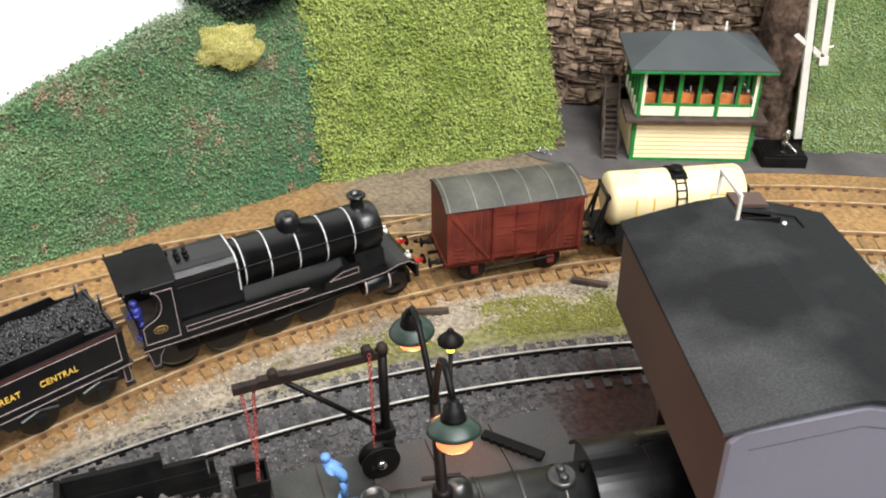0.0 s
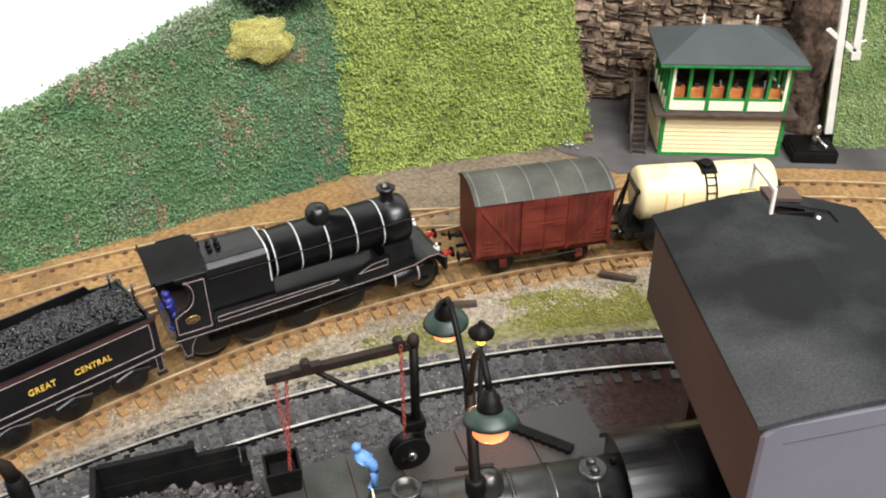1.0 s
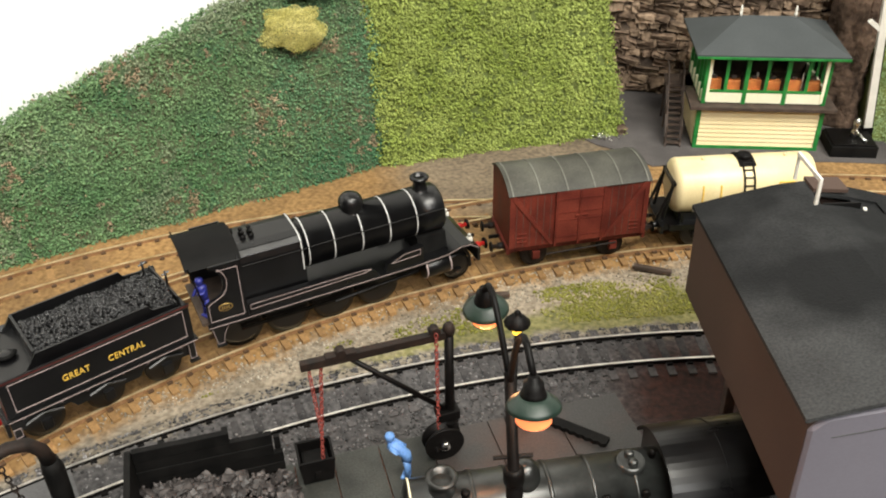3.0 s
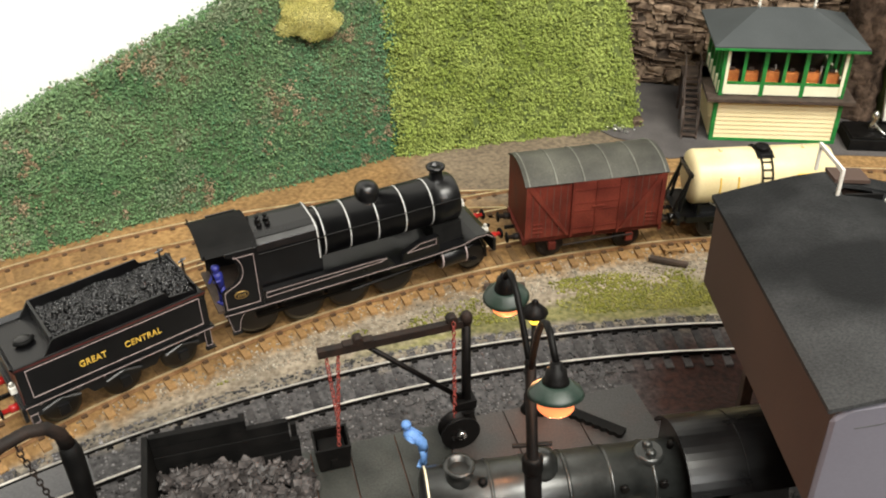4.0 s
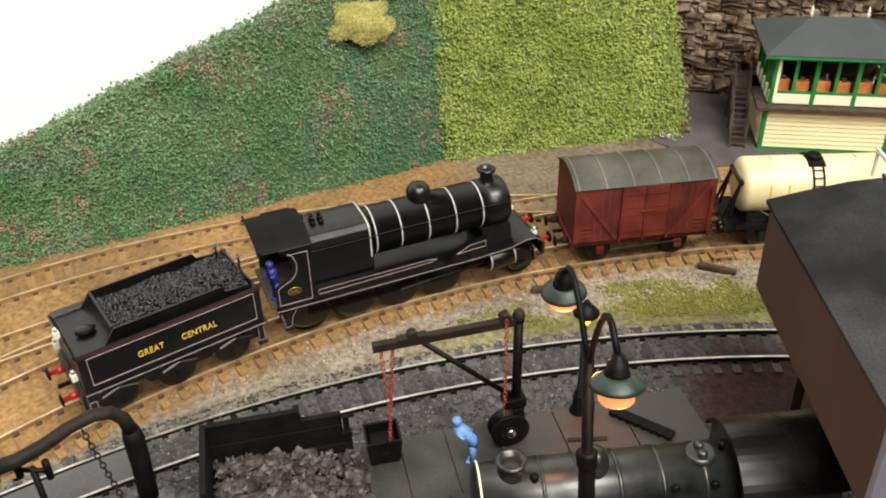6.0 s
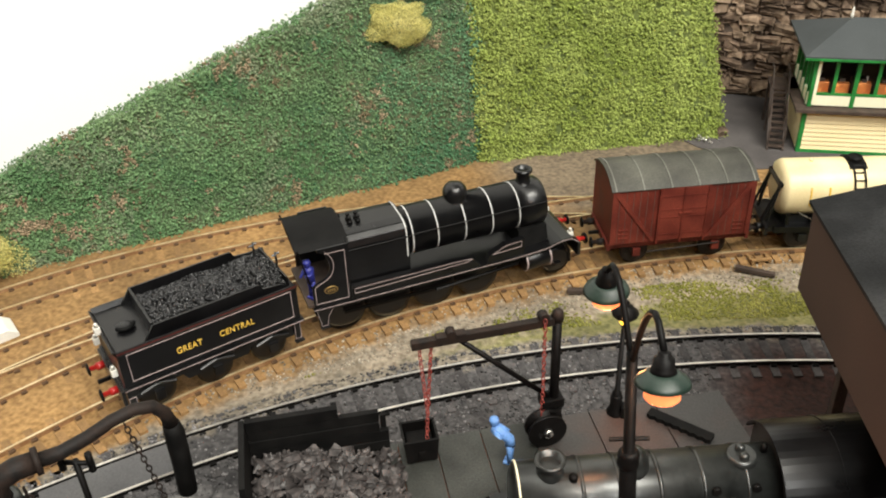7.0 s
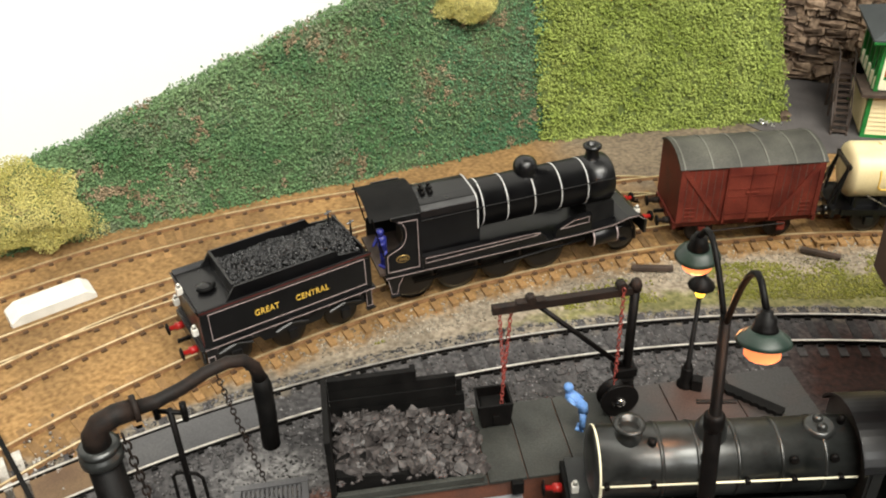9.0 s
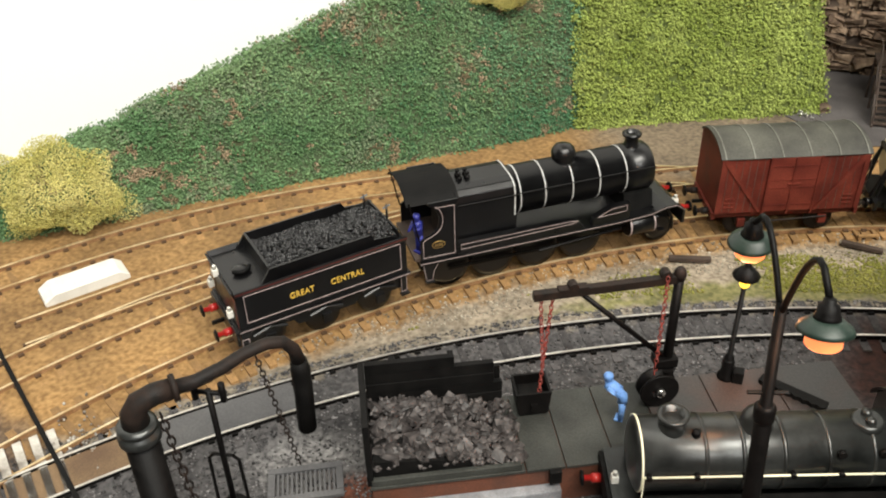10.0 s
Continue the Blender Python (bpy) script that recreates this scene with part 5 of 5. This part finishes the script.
part("jib_beam", box(0, 49, -1.3, 1.3, 51.2 - 1.4, 51.2 + 1.6, 0.3), RUSTIRON, cr)
part("jib_roller", lathe([(1.6, -1.6), (1.6, 1.6)], (36, 0, 53.6), "y", 16), RUSTIRON, cr)
part("jib_roller", lathe([(1.8, -1.6), (1.8, 1.6)], (5, 0, 53.6), "y", 16), RUSTIRON, cr)
part("roller_bracket", box(31, 41, -1.5, 1.5, 52.4, 53.4, 0.3), RUSTIRON, cr)
part("strut", tube([(1.5, 0, 17.5), (33, 0, 50)], 0.95, 8), IRON, cr)
part("mast_bracket", box(-3, 5, -3, 3, 14.5, 18, 0.5), IRON, cr)


def chain(parent, pts, r, material, name="chain"):
    """Flat links, turned in turn, along a line."""
    a, c = Vector(pts[0]), Vector(pts[1])
    n = max(2, int((c - a).length / (r * 3.4)))
    d = (c - a).normalized()
    u = d.orthogonal().normalized()
    w = d.cross(u)
    b = bmesh.new()
    for k in range(n):
        m0 = a.lerp(c, (k + 0.5) / n)
        s = u if k % 2 else w
        half = (c - a).length / n * 0.68
        ring = [m0 + d * half * math.cos(t) + s * r * 1.3 * math.sin(t) for t in np.linspace(0, 2 * math.pi, 9)]
        tube(ring, r * 0.42, 4, b, cap=False)
    return part(name, b, material, parent)


chain(cr, [(46.5, 0, 50), (45, 0.8, 22)], 0.5, CHAINRED)
chain(cr, [(42.5, 0, 50), (44.5, -0.8, 22)], 0.5, CHAINRED)
chain(cr, [(44.8, 0, 22), (45.5, 0, 9)], 0.5, CHAINRED)
chain(cr, [(5, 2.2, 54), (5, 2.4, 12)], 0.5, CHAINRED)
figure("figurine", (39, -253.6, 17.4), 205 + 60, BLUE, "small painted workman figurine in light blue overalls on the stage", stoop=5.0)
teeth = [(-12 + k * 1.5, -1.9 - 0.7 * (k % 2)) for k in range(17)]
plank = part("plank", prism([(-12, 1.7), (12, 1.9)] + teeth[::-1], 0, 1.8, "z"), SOOT)
plank.matrix_world = pose(0.0955, -0.2245, 0.0175, 0, 0, -22)
tagged(plank, "dark oily plank lying on the stage", "plank")

# ---- lamps ----
yl = thing("yard_lamp", (82.5, -300.5, 0), 0, "black twin-armed yard lamp with green enamel shades", "lamp post", ry=-3.3)
part("post", tube([(0, 0, 0), (0, 0, 76), (0, 0, 76.5), (0, 0, 112)], [2.5, 2.3, 1.6, 1.4], 14), IRON, yl)
part("post_collar", lathe([(2.2, 74), (2.8, 75), (2.8, 79), (1.9, 80)], n=14), IRON, yl)
part("ladder_bar", tube([(-5, -1, 84), (5, 1, 84)], 0.6, 6), IRON, yl)
for dx, dy, rise, tilt in ((-8.0, 20.0, 18.0, 4), (7.5, -20.0, 26.0, -14)):
    pts = [(0, 0, 109)] + [(dx * u, dy * u, 109 + rise * math.sin(min(1.0, u * 1.35) * math.pi * 0.5) - max(0, u - 0.75) * 22) for u in np.linspace(0.12, 1, 9)]
    arm = part("arm", tube(pts, 0.8, 10), IRON, yl)
    x, y, z = pts[-1]
    for nm, profile, n, mtl, text in (
            ("lamp_cap", [(0.9, 0.8), (1.5, 0.6), (1.6, -0.4), (2.5, -0.8), (2.7, -2.4), (3.0, -3.0), (3.5, -4.4)], 16, IRON, ""),
            ("shade", [(3.6, -3.8), (4.2, -4.2), (6.3, -5.6), (6.8, -6.5), (6.5, -6.7), (4.4, -5.2)], 32, LAMPGREEN, "dark green enamel shade"),
            ("bulb", [(3.8, -5.0), (4.4, -6.0), (4.4, -9.8), (3.8, -10.4), (0.1, -10.6)], 24, BULB, "glowing orange glass")):
        b = lathe([(r * 0.88, h) for r, h in profile], (0, 0, 0), n=n)
        bmesh.ops.rotate(b, cent=(0, 0, 2), matrix=Matrix.Rotation(radians(tilt), 3, "X"), verts=b.verts)
        bmesh.ops.translate(b, vec=(x, y, z), verts=b.verts)
        part(nm, b, mtl, arm, text)
    glowlamp = bpy.data.lights.new("lamp_glow", "POINT")
    glowlamp.energy, glowlamp.color, glowlamp.shadow_soft_size = 0.035, (1.0, 0.42, 0.16), 0.004
    new("lamp_glow", glowlamp).location = ((76 + x) * MM, (-300.5 + y) * MM, (z - 16) * MM)
gl = thing("gas_lamp", (72.3, -221.8, 17.4), 0, "small black gas lamp with a glowing yellow lantern", "lamp post")
part("post", tube([(0, 0, 0), (0, 0, 10), (0, 0, 10.5), (0, 0, 43)], [2.0, 1.7, 1.0, 0.8], 12), IRON, gl)
part("foot", lathe([(3.2, 0), (3.2, 1.2), (2.2, 2.5), (2.2, 8), (1.6, 9)], n=12), IRON, gl)
part("foot_block", box(2, 6, -3, 1, 0, 5, 0.5), IRON, gl)
part("lantern", lathe([(1.4, 41.5), (3.0, 46.0), (0.1, 46.1)], n=8), GASGLOW, gl, "glowing yellow lantern glass")
part("lantern_roof", lathe([(4.6, 45.6), (4.7, 46.2), (2.2, 49.0), (1.0, 49.4), (1.2, 50.6), (0.3, 51.6)], n=12), IRON, gl)

# ---- the engine under the tower ----
l2 = thing("tank_engine", (56, -283, RAIL - 3), 18.1, "oily black model engine with cream lining, half under the tower", "locomotive")
Z2, R2 = 35.0, 11.5
part("boiler", lathe([(0.1, -12), (8, -11.5), (R2 - 0.6, -10.5), (R2, -9.9), (R2, 68)], (0, 0, Z2), "x", 48), GLOSS, l2)
for x in (9, 20, 32, 45, 58):
    part("boiler_band", lathe([(R2 - 0.3, x - 0.6), (R2 + 0.3, x - 0.6), (R2 + 0.3, x + 0.6), (R2 - 0.3, x + 0.6)], (0, 0, Z2), "x", 48), GLOSS, l2)
part("smokebox_ring", lathe([(R2 - 0.2, -10.0), (R2 + 0.25, -9.9), (R2 + 0.25, -9.4), (R2 - 0.2, -9.3)], (0, 0, Z2), "x", 48), CREAMTRIM, l2)
part("chimney", lathe([(5.2, -2.2), (4.0, 0.2), (3.6, 2.0), (4.6, 3.6), (4.8, 4.6), (3.4, 4.8), (3.2, 2.5)], (0, 0, Z2 + R2)), GLOSS, l2)
part("dome", lathe([(5.6, -2.0), (4.8, 0), (4.5, 2.5), (3.4, 4.8), (1.6, 5.9), (0.1, 6.1)], (25, 0, Z2 + R2)), GLOSS, l2)
part("valve_base", lathe([(5.0, -1.6), (4.6, 0.4), (4.0, 1.0)], (58, 0, Z2 + R2)), GLOSS, l2)
for y in (-1.8, 1.8):
    part("safety_valve", lathe([(1.5, 0.5), (1.5, 2.0), (1.1, 2.6), (0.1, 2.8)], (58, y, Z2 + R2), n=12), GLOSS, l2)
part("whistle", lathe([(1.0, 0), (1.0, 2.4), (0.3, 3.2)], (65, 1, Z2 + R2 - 0.2), n=10), IRON, l2)
part("smokebox_lamp_iron", lathe([(1.4, -0.8), (1.4, 1.0), (0.6, 1.4)], (6.5, -3.5, Z2 + R2 - 0.3), n=10), IRON, l2)
for x in (48, 60):
    part("washout_plug", lathe([(1.3, -1.4), (1.3, 0)], (x, -8.8, Z2 + 7.7), "y", 10), IRON, l2)
part("running_plate", box(-16, 100, -16.5, 16.5, 18.2, 19.6, 0.2), GLOSS, l2)
part("side_tank", box(-9, 66, -16.2, -10.5, 19.6, 27.8, 0.5), SOOT, l2)
part("side_tank", box(-9, 66, 10.5, 16.2, 19.6, 27.8, 0.5), SOOT, l2)
part("handrail", tube([(-9.4, -12.0, Z2 + 2.2), (67, -12.2, Z2 + 2.2)], 0.36, 8), CREAMTRIM, l2, "cream pipe along the boiler")
for k in range(6):
    part("handrail_knob", lathe([(0.9, -1.0), (0.9, 1.0)], (-8 + k * 14, -12.0, Z2 + 2.4), "y", 8), IRON, l2)
part("plate_line", strip([(-9, 27.6), (66, 27.6)], 0.5, "y", -16.3), CREAMTRIM, l2)
part("frames", box(-15.8, 98, -8.5, 8.5, 6, 18.2), SOOT, l2)
part("front_line", strip([(-9.4, 20.5), (-9.4, Z2 + 2.1)], 0.45, "y", -12.0), CREAMTRIM, l2)
for x in (0, 24, 48, 72):
    for sy in (-1, 1):
        wheel(l2, x, sy * 8.4, 9.0, 12, "driving_wheel")
part("front_beam", box(-17.4, -16, -16, 16, 11, 18.6, 0.2), SOOT, l2)
buffers(l2, -17.4, -1, RED)
for y in (-11, 2):
    head_lamp(l2, -14.5, y, 19.6)
part("red_panel", box(-20, 20, -16.9, -16.55, 14, 18), RED, l2)
arch2 = [(16.6 * math.sin(a) / math.sin(1.0), 53.0 - 22 * (1 - math.cos(a))) for a in np.linspace(-1.0, 1.0, 20)]
part("cab_roof", prism(arch2 + [(p[0] * 0.97, p[1] - 0.8) for p in arch2[::-1]], 66, 104, "x"), BLACK, l2)
part("cab_roof_rib", prism([(p[0], p[1] + 0.3) for p in arch2] + [(p[0] * 0.99, p[1] - 0.3) for p in arch2[::-1]], 84, 84.8, "x"), BLACK, l2)
part("cab_front", prism([(-15.6, 19.6), (15.6, 19.6), (15.6, 43), (10, 49), (0, 51.6), (-10, 49), (-15.6, 43)], 68, 68.8, "x"), GLOSS, l2)
for sy in (-1, 1):
    part("cab_side", prism([(68.8, 19.6), (104, 19.6), (104, 30), (98, 31), (96, 42), (78, 42), (76, 31), (68.8, 30)], sy * 15.8 - 0.4, sy * 15.8 + 0.4), GLOSS, l2)
    part("cab_post", box(68.8, 72, sy * 15.8 - 0.4, sy * 15.8 + 0.4, 30, 44), GLOSS, l2)
dirx, diry = math.cos(radians(18.1)), math.sin(radians(18.1))
track("track_stage", None, 0, 0, "soot-black yard track beside the coaling stage", SLEEPER2, RAILBRIGHT, z=-3, side_mat=IRON, chair_mat=IRON, points=[(56 + dirx * s, -283 + diry * s) for s in range(-170, 171, 10)])

# ---- water crane and yard clutter ----
wc = thing("water_crane", (-93, -334, 0), 0, "black cast water crane with a curved arm and hose", "water crane")
part("column", tube([(0, 0, 0), (0, 0, 4), (0, 0, 4.5), (0, 0, 52)], [7.0, 6.6, 5.4, 5.0], 22), IRON, wc)
part("collar", lathe([(5.2, 50), (6.4, 50.6), (6.4, 53.2), (5.4, 53.6), (5.4, 54.6), (6.0, 55), (6.0, 56), (4.2, 56.6)], n=22), GLOSS, wc)
part("elbow", tube([(0, 0, 56), (0, 0, 60), (1.5, 1.5, 63.5), (5, 4.8, 65), (9, 8.5, 65)], [4.2, 4.0, 3.6, 3.4, 3.2], 16), RUSTIRON, wc)
part("flange", tube([(8.6, 8.1, 65), (9.8, 9.3, 65)], 4.2, 18), RUSTIRON, wc)
arm = [(9, 8.5, 65), (14, 13, 65), (20, 18.5, 67), (25, 23.5, 69.5), (30, 28.5, 70.5), (33.5, 32, 69), (35.5, 34, 65), (36, 34.8, 60)]
part("arm", tube(arm, [2.4, 2.2, 2.1, 2.0, 2.0, 2.0, 2.1, 2.3], 14), RUSTIRON, wc)
part("hose", tube([(36, 34.8, 60), (36.2, 35, 56), (36, 35.2, 45), (35.4, 35.2, 30)], [2.6, 3.2, 3.1, 3.1], 14), SOOT, wc)
chain(wc, [(27, 26, 67), (35, 28, 20)], 0.6, RUSTIRON)
chain(wc, [(6, 4, 58), (10, 4, 20)], 0.9, RUSTIRON)
br = thing("brazier", (-78, -318, 1), 10, "thin black iron brazier stand with a cross handle", "brazier")
part("stem", tube([(0, 0, 4), (0, 0, 58)], 1.0, 8), IRON, br)
part("cross_bar", tube([(-4.5, 0, 57), (4.5, 0, 57)], 0.8, 8), IRON, br)
for x in (-4.5, 4.5):
    part("handle_end", tube([(x, 0, 54), (x, 0, 61)], 1.1, 8), IRON, br)
for x in (-5.5, 5.5):
    part("frame_leg", tube([(x * 0.55, 0, 30), (x * 0.9, 0, 28), (x, 0, 0)], 0.6, 6), IRON, br)
part("frame_top", tube([(-3, 0, 30), (3, 0, 30)], 0.6, 6), IRON, br)
part("fire_basket", lathe([(3.2, 0), (4.4, 1), (4.6, 6), (4.0, 6.6), (3.6, 2)], n=14), IRON, br)
gr = thing("drain_grate", (-61, -300, 2.2), 26, "grey framed drain grate set in the yard", "grate")
for x0, x1, y0, y1 in ((-13, 13, 5, 7.5), (-13, 13, -7.5, -5), (-13, -10.5, -4.9, 4.9), (10.5, 13, -4.9, 4.9)):
    part("grate_frame", box(x0, x1, y0, y1, 0, 1.6, 0.2), GREYBOARD, gr)
for k in range(13):
    part("grate_bar", box(-9.9 + k * 1.6, -9.1 + k * 1.6, -4.9, 4.9, 0, 1.0), GREYBOARD, gr)
infill = [on((251, -666, 523.5), a, o) for o, seq in ((7.4, np.linspace(135.2, 129.6, 8)), (-7.4, np.linspace(129.6, 135.2, 8))) for a in seq]
tagged(part("crossing_board", prism(infill, 2.6, 4.4, "z"), GREYBOARD), "flat grey board between the yard rails", "crossing board")
infill = [on((251, -666, 523.5), a, o) for o, seq in ((7.4, np.linspace(141, 136, 8)), (-7.4, np.linspace(136, 141, 8))) for a in seq]
tagged(part("crossing_board", prism(infill, 2.6, 4.2, "z"), BROWNBOARD), "brown timber board between the yard rails", "crossing board")
for k in range(7):
    x, y = on((251, -666, 532), 138.9 + k * 0.62)
    pl = part("painted_sleeper", box(-17, 17, -1.6, 1.6, 2.4, 3.4, 0.2), WORNWHITE)
    pl.matrix_world = pose(x * MM, y * MM, 0.0008, 0, 0, 139 + k * 0.62)
    tagged(pl, "worn white painted crossing plank", "plank", "white crossing planks")
spl = np.random.default_rng(17)
tagged(blobs("plaster_crumbs", [(-150 + spl.normal(0, 8), -303 + spl.normal(0, 6), 3.6 + abs(spl.normal(0, 0.5))) for _ in range(60)], spl.uniform(0.4, 1.1, 60), WORNWHITE), "spilt white plaster crumbs by the track", "crumbs", kind="stuff")
joint = part("trim", prism([(-238, -256.2), (-112, -345.2), (-111, -343.8), (-237, -254.8)], -2, 5.15, "z"), SOOT)
tagged(joint, "dark open joint between two baseboards", "board joint", kind="structure")
wb = thing("white_board", (-206, -224, 2.2), 52, "white painted block lying between the tracks", "block")
part("block", prism([(-19, 0), (19, 0), (19, 3), (15, 6), (-14, 6), (-19, 3)], -6.5, 6.5, "y", bevel=0.5), WHITE, wb)
for x, y, r, n in ((128, -99, -10, 18), (53, -130, 12, 19)):
    lg = part("timber_baulk", box(-n / 2, n / 2, -1.3, 1.3, 0, 2.2, 0.4), WOODDARK)
    lg.matrix_world = pose(x * MM, y * MM, 0.0022, 0, 0, r)
    tagged(lg, "dark weathered timber lying on the gravel", "timber", "loose timbers")
for x, y, r in ((129, -84, 20), (46, -112, 30)):
    tb = thing("track_pedestal", (x, y, 2), r, "rusty tie frame at the sleeper ends", "track fitting", "track fittings")
    part("tie_bar", box(-5, -3.6, -7, 5, 0, 1.4, 0.2), SLEEPER, tb)
    part("tie_bar", box(3.6, 5, -7, 5, 0, 1.4, 0.2), SLEEPER, tb)
    part("tie_plate", box(-5, 5, -7, -5.4, 1.4, 2.6, 0.2), SLEEPER, tb)
# ---- bushes, tree, tufts and stones ----


def bush(name, place, rx, ry, rz_, n, size, material, label, seed):
    g = np.random.default_rng(seed)
    v = g.normal(size=(n, 3))
    v /= np.linalg.norm(v, axis=1)[:, None]
    rad = g.uniform(0.3, 1.0, n) ** 0.4
    wob = np.array([0.75 + 0.45 * noise.noise((a * 1.6 + seed, b * 1.6, c * 1.6)) for a, b, c in v])
    p = v * (rad * wob)[:, None] * np.array((rx, ry, rz_)) + np.array(place)
    top = thing(name, place, 0, label, "bush")
    local = p - np.array(place)
    sector = (np.arctan2(local[:, 1], local[:, 0]) / (2 * math.pi) * 6).astype(int) % 6
    for k in range(6):
        q = local[sector == k]
        blobs("clump", q, g.uniform(size * 0.5, size, len(q)), material, top, seed=seed + k)
    return top


bush("bush", (-69, -8, 80), 22, 18, 16, 22000, 0.45, YELLOWBUSH, "soft yellow lichen bush on the hillside", 41)
bush("bush", (-252, -180, 20), 46, 34, 32, 42000, 0.5, YELLOWBUSH, "large soft yellow-green bush at the hill's end", 42)
tree = thing("tree", (-70, 12, 84), 0, "dark bushy tree on top of the hill", "tree")
part("trunk", tube([(0, 0, 0), (1, 1, 14), (-1, 2, 30)], [3, 2.4, 1.4], 9), WOODDARK, tree)
for k in range(5):
    a = k * 1.256
    part("limb", tube([(0, 1, 14), (12 * math.cos(a), 12 * math.sin(a), 24), (22 * math.cos(a), 20 * math.sin(a), 34)], [1.4, 0.9, 0.4], 7), WOODDARK, tree)
g = np.random.default_rng(43)
v = g.normal(size=(6500, 3))
v /= np.linalg.norm(v, axis=1)[:, None]
wob = np.array([0.8 + 0.5 * noise.noise((a * 2.1, b * 2.1, c * 2.1)) for a, b, c in v])
blobs("crown", v * (g.uniform(0.25, 1, 6500) ** 0.4 * wob)[:, None] * np.array((40, 22, 22)) + np.array((2, 2, 26)), g.uniform(0.5, 1.2, 6500), TREEDARK, tree, seed=44)

g = np.random.default_rng(51)
stones, cinders, tufts, grit, yardgrit = [], [], [], [], []
while len(tufts) < 9500:
    x, y = g.uniform(-240, 330), g.uniform(-340, -40)
    dm, dy = math.hypot(x - 284, y + 560), math.hypot(x - 251, y + 666)
    patch = noise.noise((x * 0.02, y * 0.02, 4)) + 0.5 * noise.noise((x * 0.08, y * 0.08, 8))
    if 455 < dm < 487 and dy > 548 and patch + g.normal(0, 0.12) > 0.02:
        tufts.append((x, y, ground_height(x, y) + g.uniform(0, 0.8)))
for _ in range(90000):
    x, y = g.uniform(-300, 330), g.uniform(-400, 20)
    dm, dy = math.hypot(x - 284, y + 560), math.hypot(x - 251, y + 666)
    if 478 < dm < 500 and dy > 548:
        stones.append((x, y, ground_height(x, y) + 0.2))
    elif dy < 542 and y > -330 and math.hypot(x - 146, y + 182) > 38:
        if abs(dy - 523.5) > 7 or g.uniform() < 0.35:
            cinders.append((x, y, ground_height(x, y) + 0.2))
tagged(blobs("grass_tufts", tufts, g.uniform(0.3, 0.8, len(tufts)), TUFT, seed=52), "olive and yellow grass tufts along the gravel", "grass", kind="stuff")
tagged(blobs("gravel", stones, g.uniform(0.35, 0.8, len(stones)), STONE1, seed=53, flat=0.7), "pale loose gravel between the tracks", "gravel", kind="stuff")
tagged(blobs("cinders", cinders, g.uniform(0.4, 0.95, len(cinders)), STONE2, seed=54, flat=0.7), "dark loose cinders over the yard", "cinders", kind="stuff")
